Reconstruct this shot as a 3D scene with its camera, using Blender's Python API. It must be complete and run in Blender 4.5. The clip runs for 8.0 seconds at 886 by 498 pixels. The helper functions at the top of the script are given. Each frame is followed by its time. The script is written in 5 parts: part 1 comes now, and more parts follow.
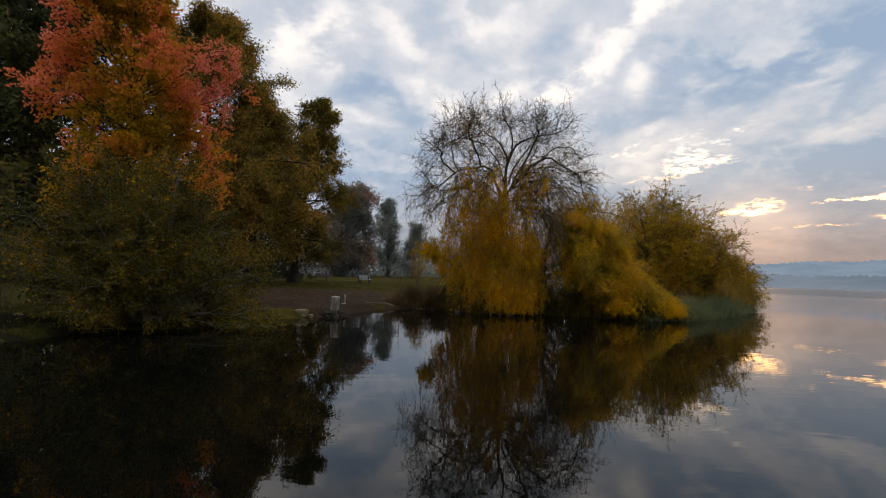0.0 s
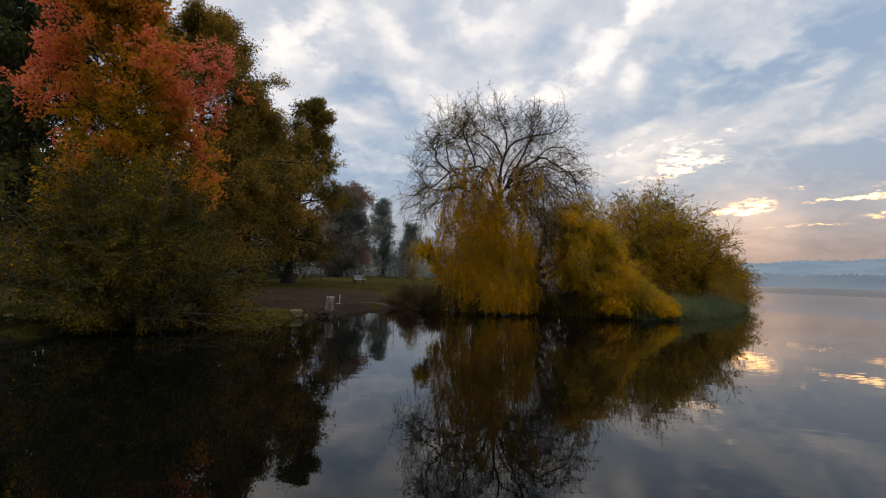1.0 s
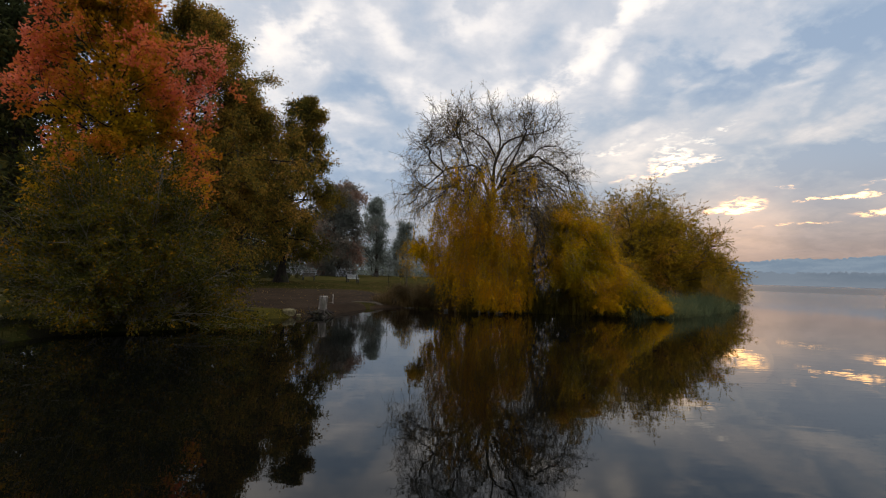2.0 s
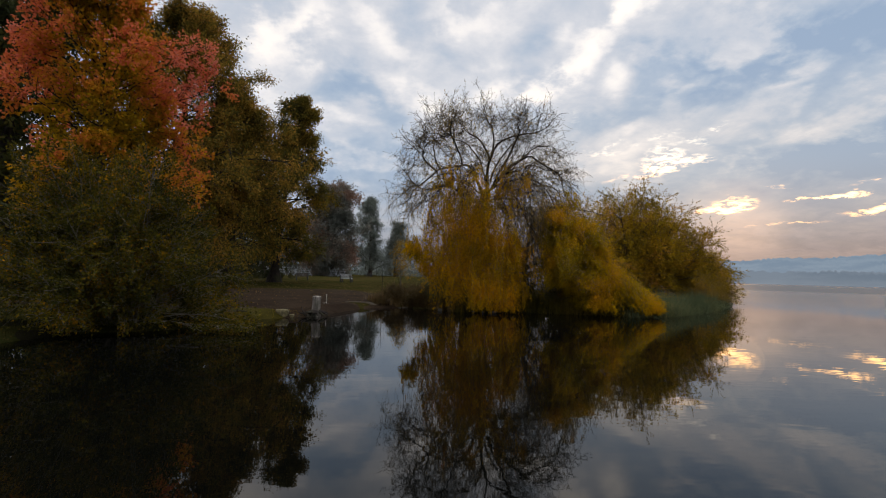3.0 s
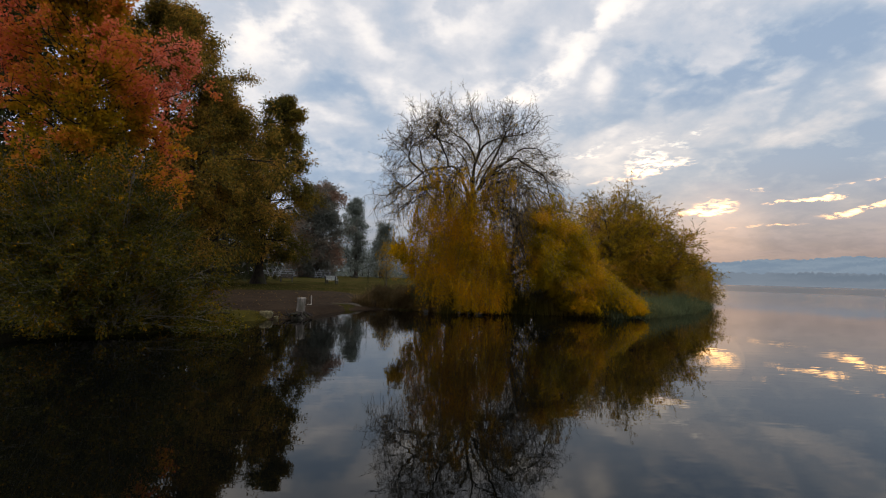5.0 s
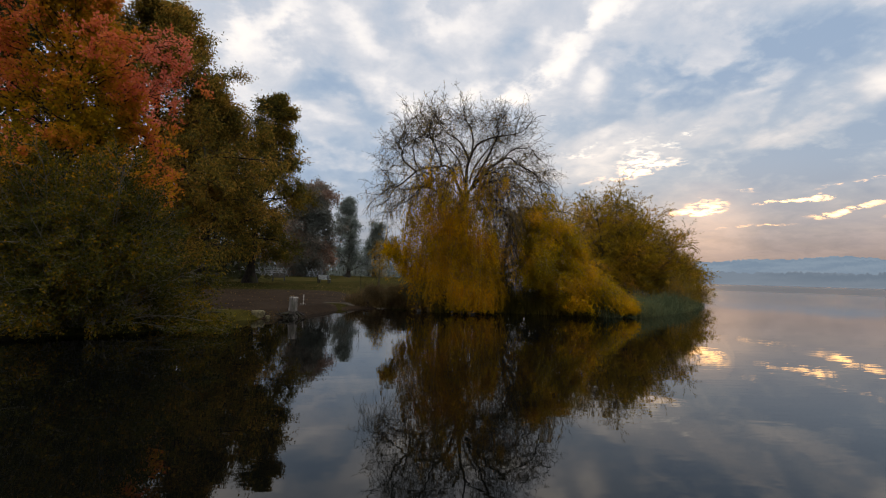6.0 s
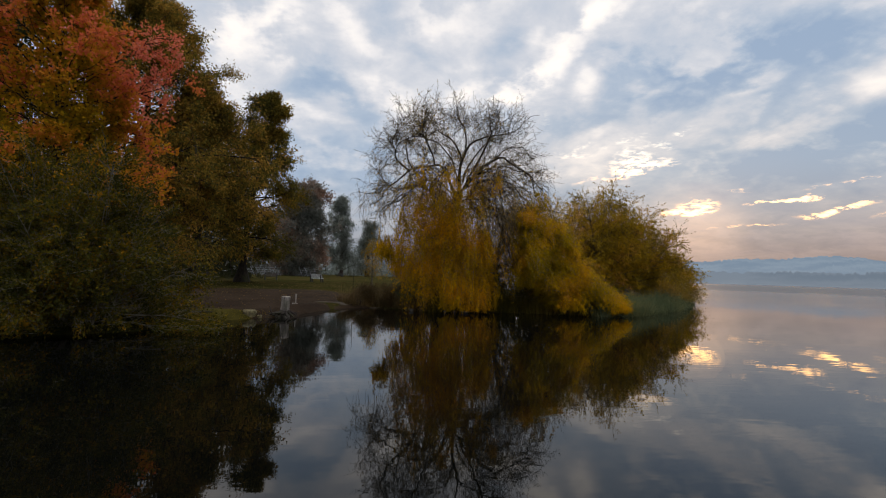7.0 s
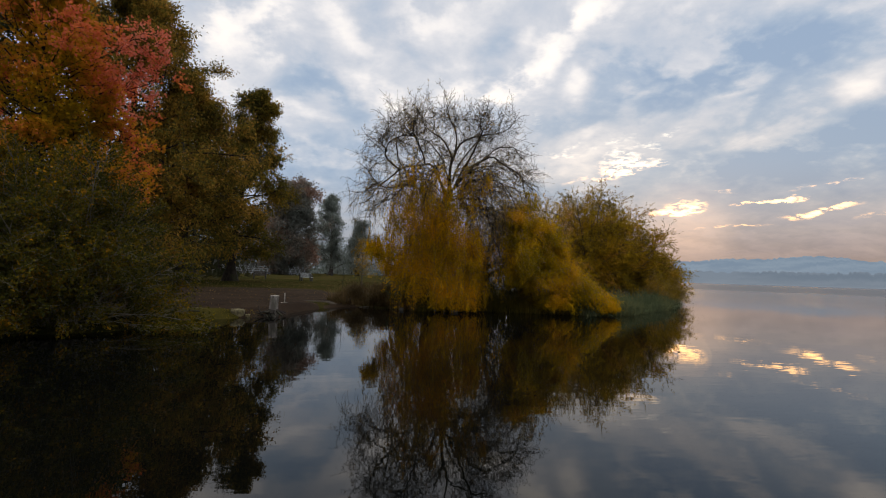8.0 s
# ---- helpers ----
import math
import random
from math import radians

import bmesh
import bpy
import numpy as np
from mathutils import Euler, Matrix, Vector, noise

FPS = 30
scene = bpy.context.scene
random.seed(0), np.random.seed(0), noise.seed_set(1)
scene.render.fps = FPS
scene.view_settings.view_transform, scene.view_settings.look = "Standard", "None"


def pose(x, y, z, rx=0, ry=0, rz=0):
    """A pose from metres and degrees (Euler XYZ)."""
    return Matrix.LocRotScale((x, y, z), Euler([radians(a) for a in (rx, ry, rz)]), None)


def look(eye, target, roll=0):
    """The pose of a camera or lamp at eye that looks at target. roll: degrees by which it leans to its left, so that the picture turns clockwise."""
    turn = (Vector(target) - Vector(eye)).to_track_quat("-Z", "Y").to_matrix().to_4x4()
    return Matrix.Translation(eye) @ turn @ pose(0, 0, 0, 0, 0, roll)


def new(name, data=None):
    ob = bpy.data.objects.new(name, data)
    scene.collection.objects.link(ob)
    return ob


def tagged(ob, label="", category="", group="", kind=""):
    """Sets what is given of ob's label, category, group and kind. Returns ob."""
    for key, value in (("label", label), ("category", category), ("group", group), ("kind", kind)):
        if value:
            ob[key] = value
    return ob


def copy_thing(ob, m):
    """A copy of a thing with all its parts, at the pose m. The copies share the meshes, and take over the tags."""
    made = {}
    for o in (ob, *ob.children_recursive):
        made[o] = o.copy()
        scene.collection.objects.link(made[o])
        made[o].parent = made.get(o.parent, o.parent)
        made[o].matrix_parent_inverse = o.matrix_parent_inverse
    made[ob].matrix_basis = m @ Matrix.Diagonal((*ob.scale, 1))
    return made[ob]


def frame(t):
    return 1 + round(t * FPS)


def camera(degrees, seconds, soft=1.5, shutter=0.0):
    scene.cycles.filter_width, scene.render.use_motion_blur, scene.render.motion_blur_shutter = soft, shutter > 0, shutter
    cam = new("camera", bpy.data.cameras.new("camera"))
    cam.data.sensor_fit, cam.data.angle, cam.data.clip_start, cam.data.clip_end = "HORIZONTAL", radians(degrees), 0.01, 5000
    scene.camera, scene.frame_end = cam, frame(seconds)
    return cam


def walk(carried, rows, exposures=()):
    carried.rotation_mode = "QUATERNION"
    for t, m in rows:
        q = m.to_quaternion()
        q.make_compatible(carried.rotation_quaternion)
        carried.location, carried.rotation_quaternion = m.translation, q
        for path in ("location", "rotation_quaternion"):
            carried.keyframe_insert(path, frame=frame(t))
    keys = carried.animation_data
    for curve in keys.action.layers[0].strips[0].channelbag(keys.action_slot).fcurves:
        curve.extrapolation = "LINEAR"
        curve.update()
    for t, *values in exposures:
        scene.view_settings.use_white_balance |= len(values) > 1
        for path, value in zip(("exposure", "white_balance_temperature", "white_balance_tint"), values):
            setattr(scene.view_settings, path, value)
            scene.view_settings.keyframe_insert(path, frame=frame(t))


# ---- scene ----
cam = camera(86.75, 8.0, 1.1)

# Camera: it stands at the lakeside about 1.7 m over the water and pans slowly to the right.
def aim(x, y, z, yaw, pitch, roll):
    return pose(x, y, z, 90 + pitch, 0, yaw) @ pose(0, 0, 0, 0, 0, roll)


walk(cam, [
    (0, aim(0.000, 0.000, 1.700, -0.000, 3.103, 1.922)),
    (0.5, aim(-0.004, -0.001, 1.696, -0.277, 3.114, 1.817)),
    (1, aim(-0.004, 0.000, 1.692, -0.638, 3.122, 1.769)),
    (1.5, aim(-0.004, 0.001, 1.690, -1.055, 3.070, 1.707)),
    (3, aim(0.004, 0.011, 1.697, -2.171, 3.000, 1.518)),
    (3.5, aim(0.004, 0.012, 1.699, -2.614, 3.087, 1.498)),
    (4, aim(0.005, 0.014, 1.699, -3.014, 3.179, 1.456)),
    (4.5, aim(0.004, 0.016, 1.698, -3.430, 3.207, 1.475)),
    (6, aim(0.005, 0.025, 1.698, -4.741, 3.144, 1.557)),
    (6.5, aim(0.008, 0.028, 1.699, -5.119, 3.106, 1.574)),
    (7, aim(0.013, 0.029, 1.700, -5.581, 3.080, 1.613)),
    (7.5, aim(0.021, 0.030, 1.702, -6.108, 3.049, 1.661)),
    (8, aim(0.032, 0.033, 1.705, -6.746, 3.008, 1.720)),
])

# ---- world: thick broken cloud before sunrise light, brightest round a low hidden sun ----
SUN_AZ, SUN_EL = 34.1, 7.9          # degrees right of +y, and up


class Nodes:
    """Short hand for building a node tree."""

    def __init__(self, tree):
        self.t = tree
        tree.nodes.clear()

    def add(self, kind, **props):
        n = self.t.nodes.new(kind)
        for key, value in props.items():
            if key == "op":
                n.operation = value
            elif key == "blend":
                n.blend_type = value
            elif key == "data_type":
                n.data_type = value
            elif key == "sky":
                n.sky_type = value
            elif key == "gradient":
                n.gradient_type = value
            elif key == "vector":
                n.vector_type = value
            elif key == "clamp":
                n.use_clamp = value
        return n

    def link(self, a, b):
        self.t.links.new(a, b)

    def put(self, socket, value):
        if isinstance(value, bpy.types.NodeSocket):
            self.link(value, socket)
        else:
            socket.default_value = value

    def math(self, op, a, b=None, c=None, clamp=False):
        n = self.add("ShaderNodeMath", op=op, clamp=clamp)
        for k, v in enumerate((a, b, c)):
            if v is not None:
                self.put(n.inputs[k], v)
        return n.outputs[0]

    def vmath(self, op, a, b=None, scale=None):
        n = self.add("ShaderNodeVectorMath", op=op)
        self.put(n.inputs[0], a)
        if b is not None:
            self.put(n.inputs[1], b)
        if scale is not None:
            self.put(n.inputs["Scale"], scale)
        return n.outputs[1] if op in ("LENGTH", "DOT_PRODUCT", "DISTANCE") else n.outputs[0]

    def mix(self, fac, a, b, blend="MIX"):
        n = self.add("ShaderNodeMix", data_type="RGBA", blend=blend)
        self.put(n.inputs[0], fac)
        self.put(n.inputs[6], a)
        self.put(n.inputs[7], b)
        return n.outputs[2]

    def noise(self, vec, scale, detail=4.0, rough=0.55, dist=0.0, colour=False):
        n = self.add("ShaderNodeTexNoise")
        if vec is not None:
            self.link(vec, n.inputs["Vector"])
        n.inputs["Scale"].default_value = scale
        n.inputs["Detail"].default_value = detail
        n.inputs["Roughness"].default_value = rough
        n.inputs["Distortion"].default_value = dist
        return n.outputs[1 if colour else 0]

    def ramp(self, fac, stops, mode="LINEAR"):
        n = self.add("ShaderNodeValToRGB")
        r = n.color_ramp
        r.interpolation = mode
        while len(r.elements) < len(stops):
            r.elements.new(0.5)
        for e, (p, c) in zip(r.elements, stops):
            e.position = p
            e.color = (*c, 1) if len(c) == 3 else c
        self.put(n.inputs[0], fac)
        return n.outputs[0]

    def step(self, v, lo, hi):
        n = self.add("ShaderNodeMapRange")
        n.interpolation_type = "SMOOTHSTEP"
        self.put(n.inputs[0], v)
        n.inputs[1].default_value, n.inputs[2].default_value = lo, hi
        return n.outputs[0]


def make_world():
    world = bpy.data.worlds.new("overcast_sky")
    scene.world = world
    world.use_nodes = True
    k = Nodes(world.node_tree)
    way = k.add("ShaderNodeTexCoord").outputs["Generated"]
    sep = k.add("ShaderNodeSeparateXYZ")
    k.link(way, sep.inputs[0])
    x, y, z = sep.outputs
    up = k.math("MAXIMUM", z, 0.0)
    az = k.math("MULTIPLY", k.math("ARCTAN2", x, y), 180 / math.pi)
    el = k.math("MULTIPLY", k.math("ARCSINE", up), 180 / math.pi)
    # the cloud deck, seen in perspective
    den = k.math("ADD", up, 0.30)
    deck = k.add("ShaderNodeCombineXYZ")
    k.link(k.math("DIVIDE", x, den), deck.inputs[0])
    k.link(k.math("DIVIDE", y, den), deck.inputs[1])
    deck = deck.outputs[0]
    sphere = k.add("ShaderNodeCombineXYZ")
    k.link(az, sphere.inputs[0])
    k.link(el, sphere.inputs[1])
    sphere = sphere.outputs[0]
    # ragged edges: the sky's angles pushed about by noise
    warp = k.vmath("SUBTRACT", k.noise(deck, 4.0, 4.0, 0.5, 0.2, True), (0.5, 0.5, 0.5))
    fine = k.vmath("SUBTRACT", k.noise(deck, 17.0, 4.0, 0.6, 0.0, True), (0.5, 0.5, 0.5))
    low = k.math("MULTIPLY_ADD", el, 0.20, 1.0)
    sphere_w = k.vmath("ADD", sphere, k.vmath("SCALE", warp, scale=low))
    sphere_w = k.vmath("ADD", sphere_w, k.vmath("SCALE", fine, scale=k.math("MULTIPLY_ADD", el, 0.045, 0.4)))

    def patch(a, e, sa, se, turn=0.0):
        m = k.add("ShaderNodeMapping", vector="TEXTURE")
        k.link(sphere_w, m.inputs[0])
        m.inputs[1].default_value = (a, e, 0)
        m.inputs[2].default_value = (0, 0, radians(turn))
        m.inputs[3].default_value = (sa, se, 1)
        g = k.add("ShaderNodeTexGradient", gradient="SPHERICAL")
        k.link(m.outputs[0], g.inputs[0])
        return k.step(g.outputs[1], 0.0, 1.0)

    def total(rows):
        out = None
        for amp, *where in rows:
            v = k.math("MULTIPLY", patch(*where), amp)
            out = v if out is None else k.math("ADD", out, v)
        return out

    body = k.noise(deck, 5.0, 8.0, 0.60, 0.3)
    soft = k.noise(deck, 1.2, 3.0, 0.5, 0.2)
    value = k.math("ADD", k.math("MULTIPLY_ADD", body, 0.86, 0.02), k.math("MULTIPLY_ADD", soft, 0.3, -0.15))
    thin = total([
        # bright rifts in the deck: weight, bearing, height, half length, half width, slope
        (0.48, 19.0, 25.2, 14.5, 2.3, 38.0), (0.22, 17.0, 26.5, 9.0, 3.4, 38.0), (0.30, 25.0, 30.5, 6.0, 2.4, 40.0), (0.50, 11.5, 20.8, 12.0, 3.2, 16.0), (0.28, 25.0, 17.5, 7.0, 1.2, 14.0), (0.26, 30.5, 20.0, 8.0, 0.9, 20.0), (0.28, 38.5, 19.5, 6.0, 0.9, 18.0), (0.50, -2.5, 21.2, 8.0, 2.2, -27.0),
        (0.50, -14.5, 26.5, 4.0, 7.0, 0.0), (0.45, -20.0, 26.0, 6.0, 6.0, 0.0), (0.34, -7.5, 27.5, 9.0, 2.6, -35.0), (0.30, 3.0, 28.5, 8.0, 4.0, 10.0),
        (0.42, 22.6, 22.6, 3.0, 3.0, 0.0), (0.26, 35.0, 17.0, 7.0, 1.6, 22.0), (0.40, 49.5, 18.3, 5.0, 2.5, 20.0), (0.30, 46.0, 27.5, 9.0, 4.0, 20.0),
        (0.30, -11.0, 18.0, 7.0, 1.8, -6.0), (0.22, 22.0, 13.5, 10.0, 4.0, 10.0), (0.30, 8.0, 33.0, 26.0, 4.0, 0.0), (0.24, 8.0, 24.5, 8.0, 2.2, -20.0),
        (0.22, 42.0, 14.5, 9.0, 1.0, 10.0), (0.25, -20.0, 18.0, 6.0, 6.0, 0.0),
    ])
    thick = total([
        (0.34, -9.3, 21.9, 8.0, 4.5, 0.0), (0.24, 4.0, 26.0, 6.0, 3.0, 15.0), (0.36, 31.0, 24.0, 15.0, 8.0, 12.0), (0.46, 42.0, 21.5, 16.0, 7.0, 8.0),
        (0.38, -8.0, 12.5, 15.0, 7.5, 0.0), (0.24, 20.0, 18.0, 7.0, 3.0, 15.0), (0.42, 42.0, 12.5, 20.0, 5.5, 5.0), (0.22, -4.5, 19.3, 5.0, 2.6, -25.0),
        (0.20, 12.0, 27.0, 6.0, 3.0, 30.0), (0.24, 28.0, 18.5, 8.0, 2.4, 10.0), (0.26, 54.0, 13.0, 16.0, 9.0, 0.0), (0.24, 40.0, 8.0, 26.0, 7.5, 0.0), (0.24, 20.0, 10.0, 12.0, 4.0, 0.0),
    ])
    broken = k.step(k.noise(deck, 6.0, 5.0, 0.55, 0.2), 0.28, 0.68)
    thin = k.math("MULTIPLY", thin, k.math("MULTIPLY_ADD", broken, 0.85, 0.45))
    value = k.math("SUBTRACT", k.math("ADD", value, thin), thick)
    cloud = k.ramp(value, [
        (0.0, (0.325, 0.43, 0.59)), (0.22, (0.44, 0.525, 0.65)), (0.44, (0.63, 0.66, 0.73)),
        (0.72, (0.94, 0.905, 0.90)), (1.0, (1.15, 1.08, 1.00))])
    clear = k.add("ShaderNodeTexSky", sky="NISHITA")
    clear.sun_disc = False
    clear.sun_elevation, clear.sun_rotation = radians(SUN_EL), radians(SUN_AZ)
    blue = k.vmath("SCALE", clear.outputs[0], scale=0.10)
    cover = k.math("MULTIPLY_ADD", k.step(k.noise(deck, 0.8, 4.0, 0.5), 0.55, 0.75), -0.12, 0.97)
    sky = k.mix(cover, blue, cloud)
    # lower air: pale and rosy towards the sun, grey-blue away from it
    near_sun = k.math("DIVIDE", k.math("ABSOLUTE", k.math("SUBTRACT", az, SUN_AZ + 8)), 62.0)
    rosy = k.mix(k.step(near_sun, 0.15, 0.75), (0.395, 0.275, 0.238, 1), (0.275, 0.31, 0.37, 1))
    haze = k.step(el, 13.0, 0.5)
    bars = k.noise(k.vmath("MULTIPLY", sphere_w, (0.10, 0.62, 1.0)), 1.0, 5.0, 0.6, 0.5)
    rosy = k.vmath("SCALE", rosy, scale=k.math("MULTIPLY_ADD", k.step(bars, 0.28, 0.72), 0.36, 0.64))
    sky = k.mix(k.math("MULTIPLY", k.step(el, 24.0, 8.0), k.step(near_sun, 0.9, 0.3)), sky, (1.07, 1.0, 0.92, 1), "MULTIPLY")
    sky = k.mix(k.math("MULTIPLY", haze, 0.86), sky, rosy)
    # gaps near the sun, where the light comes through in warm streaks
    gaps = total([
        (1.5, 34.0, 7.9, 3.3, 1.25, 6.0), (1.2, 33.0, 7.3, 4.2, 0.5, 3.0), (1.0, 41.6, 8.1, 5.2, 0.42, 5.0), (0.9, 43.3, 8.4, 1.9, 0.5, 3.0),
        (1.0, 45.0, 6.75, 4.4, 0.5, 7.0), (0.9, 47.0, 7.4, 2.6, 0.55, 4.0), (1.3, 28.3, 13.8, 6.0, 1.9, 12.0),
        (1.3, 26.0, 12.0, 7.0, 1.2, 8.0), (1.0, 32.8, 16.2, 2.0, 0.8, 20.0), (0.8, 27.0, 15.6, 4.0, 0.9, 10.0), (0.8, 30.5, 12.6, 3.0, 0.8, 12.0),
        (0.5, 17.2, 18.2, 2.8, 2.0, 50.0), (0.6, 38.5, 5.7, 6.0, 0.3, 3.0), (0.5, 35.0, 11.0, 3.0, 0.6, 20.0), (0.6, 38.0, 9.5, 2.4, 0.4, 0.0),
        (1.2, 22.0, 15.2, 5.0, 1.6, 10.0), (0.5, 46.0, 9.4, 6.0, 0.3, 6.0), (0.5, 51.0, 6.3, 5.0, 0.5, 6.0),
    ])
    rag = k.noise(k.vmath("MULTIPLY", sphere, (0.85, 2.6, 1.0)), 1.0, 6.0, 0.62, 0.6)
    gaps = k.math("MULTIPLY", gaps, k.math("MULTIPLY_ADD", k.step(rag, 0.36, 0.60), 1.0, 0.04))
    gaps = k.math("POWER", k.step(gaps, 0.08, 1.0), 1.35)
    warm = k.mix(k.step(el, 15.0, 6.0), (1.35, 1.22, 1.06, 1), (4.4, 2.35, 0.92, 1))
    sky = k.mix(gaps, sky, warm)
    glow = k.vmath("SCALE", k.mix(0.0, (0.34, 0.19, 0.09, 1), (0, 0, 0, 1)), scale=k.math("POWER", patch(SUN_AZ, SUN_EL - 2.0, 8.0, 7.0), 1.6))
    sky = k.vmath("ADD", sky, glow)
    # an overcast dome is brightest overhead
    sky = k.vmath("SCALE", sky, scale=k.math("MULTIPLY_ADD", k.step(el, 33.0, 70.0), ZENITH, 1.0))
    bg = k.add("ShaderNodeBackground")
    k.link(sky, bg.inputs[0])
    bg.inputs[1].default_value = SKY_STRENGTH
    out = k.add("ShaderNodeOutputWorld")
    k.link(bg.outputs[0], out.inputs[0])


SKY_STRENGTH, ZENITH = 1.0, 1.9
make_world()

# the sun itself, a dim warm disc behind the cloud
sun = new("sun", bpy.data.lights.new("sun", "SUN"))
sun.data.energy, sun.data.angle, sun.data.color = 0.0006, radians(5.0), (1.0, 0.60, 0.28)
a, e = radians(SUN_AZ), radians(SUN_EL)
sun.matrix_world = look((math.sin(a) * math.cos(e) * 50, math.cos(a) * math.cos(e) * 50, math.sin(e) * 50), (0, 0, 0))


# ---- materials ----
def material(name):
    m = bpy.data.materials.new(name)
    m.use_nodes = True
    return m, Nodes(m.node_tree)


def surface(k, colour, rough=0.8, bump=None, strength=0.3, distance=0.02, specular=0.3):
    b = k.add("ShaderNodeBsdfPrincipled")
    k.put(b.inputs["Base Color"], colour)
    k.put(b.inputs["Roughness"], rough)
    b.inputs["Specular IOR Level"].default_value = specular
    if bump is not None:
        n = k.add("ShaderNodeBump")
        n.inputs["Strength"].default_value = strength
        n.inputs["Distance"].default_value = distance
        k.link(bump, n.inputs["Height"])
        k.link(n.outputs[0], b.inputs["Normal"])
    out = k.add("ShaderNodeOutputMaterial")
    k.link(b.outputs[0], out.inputs[0])
    return b


def leaf_material(name, stops, patches=0.5, patch_scale=0.6, rise=None, thin=0.4, core=None):
    """Leaves: colours picked leaf by leaf from a ramp, shifted by patches of the crown and, for rise=(low, high, weight), by height.
    core=(x, y, reach, weight): the leaves near that stem turn later than those at the branch ends."""
    m, k = material(name)
    where = k.add("ShaderNodeNewGeometry")
    lot, pos = where.outputs["Random Per Island"], where.outputs["Position"]
    blot = k.noise(pos, patch_scale, 3.0, 0.6)
    v = k.math("ADD", k.math("MULTIPLY", lot, 1 - patches), k.math("MULTIPLY", k.step(blot, 0.32, 0.68), patches))
    if rise:
        s = k.add("ShaderNodeSeparateXYZ")
        k.link(pos, s.inputs[0])
        h = k.step(k.math("ADD", s.outputs[2], k.math("MULTIPLY_ADD", blot, 3.0, -1.5)), rise[0], rise[1])
        v = k.math("ADD", k.math("MULTIPLY", v, 1 - rise[2]), k.math("MULTIPLY", h, rise[2]))
    if core:
        flat = k.vmath("MULTIPLY", k.vmath("SUBTRACT", pos, (core[0], core[1], 0)), (1.0, 1.0, 0.0))
        out_ = k.step(k.math("ADD", k.vmath("LENGTH", flat), k.math("MULTIPLY_ADD", blot, 1.6, -0.8)), core[2] * 0.15, core[2])
        v = k.math("ADD", k.math("MULTIPLY", v, 1 - core[3]), k.math("MULTIPLY", out_, core[3]))
    colour = k.ramp(v, stops)
    d, t, mix = k.add("ShaderNodeBsdfDiffuse"), k.add("ShaderNodeBsdfTranslucent"), k.add("ShaderNodeMixShader")
    k.link(colour, d.inputs[0])
    k.link(colour, t.inputs[0])
    mix.inputs[0].default_value = thin
    k.link(d.outputs[0], mix.inputs[1])
    k.link(t.outputs[0], mix.inputs[2])
    out = k.add("ShaderNodeOutputMaterial")
    k.link(mix.outputs[0], out.inputs[0])
    return m


def bark_material(name, dark, light, scale=6.0):
    m, k = material(name)
    pos = k.add("ShaderNodeNewGeometry").outputs["Position"]
    long = k.vmath("MULTIPLY", pos, (1.0, 1.0, 0.22))
    n = k.noise(long, scale, 6.0, 0.65, 0.4)
    moss = k.noise(pos, 1.3, 3.0)
    colour = k.mix(k.step(n, 0.35, 0.7), (*dark, 1), (*light, 1))
    colour = k.mix(k.math("MULTIPLY", k.step(moss, 0.52, 0.7), 0.45), colour, (0.05, 0.055, 0.02, 1))
    surface(k, colour, 0.9, n, 0.6, 0.03, 0.15)
    return m


def ground_material():
    m, k = material("lawn")
    pos = k.add("ShaderNodeNewGeometry").outputs["Position"]
    big, mid, tiny = k.noise(pos, 0.12, 4.0), k.noise(pos, 0.9, 5.0, 0.6), k.noise(pos, 22.0, 4.0, 0.7)
    grass = k.mix(k.step(mid, 0.35, 0.68), (0.020, 0.022, 0.006, 1), (0.046, 0.037, 0.011, 1))
    grass = k.mix(k.step(big, 0.42, 0.66), grass, (0.054, 0.039, 0.014, 1))
    grass = k.mix(k.math("MULTIPLY", k.step(tiny, 0.45, 0.75), 0.5), grass, (0.035, 0.04, 0.012, 1))
    fallen = k.step(k.noise(pos, 9.0, 2.0, 0.7), 0.60, 0.68)
    grass = k.mix(k.math("MULTIPLY", fallen, 0.5), grass, (0.11, 0.058, 0.015, 1))
    bump = k.math("ADD", k.math("MULTIPLY", tiny, 0.6), mid)
    surface(k, grass, 1.0, bump, 0.8, 0.06, 0.0)
    return m


def earth_material(name, dark, light, wet=0.85):
    m, k = material(name)
    pos = k.add("ShaderNodeNewGeometry").outputs["Position"]
    mid, tiny = k.noise(pos, 0.7, 5.0, 0.6), k.noise(pos, 16.0, 5.0, 0.7)
    c = k.mix(k.step(mid, 0.3, 0.7), (*dark, 1), (*light, 1))
    c = k.mix(k.math("MULTIPLY", k.step(tiny, 0.52, 0.72), 0.55), c, (light[0] * 1.5, light[1] * 1.45, light[2] * 1.3, 1))
    surface(k, c, wet, k.math("ADD", mid, tiny), 0.7, 0.04, 0.02)
    return m


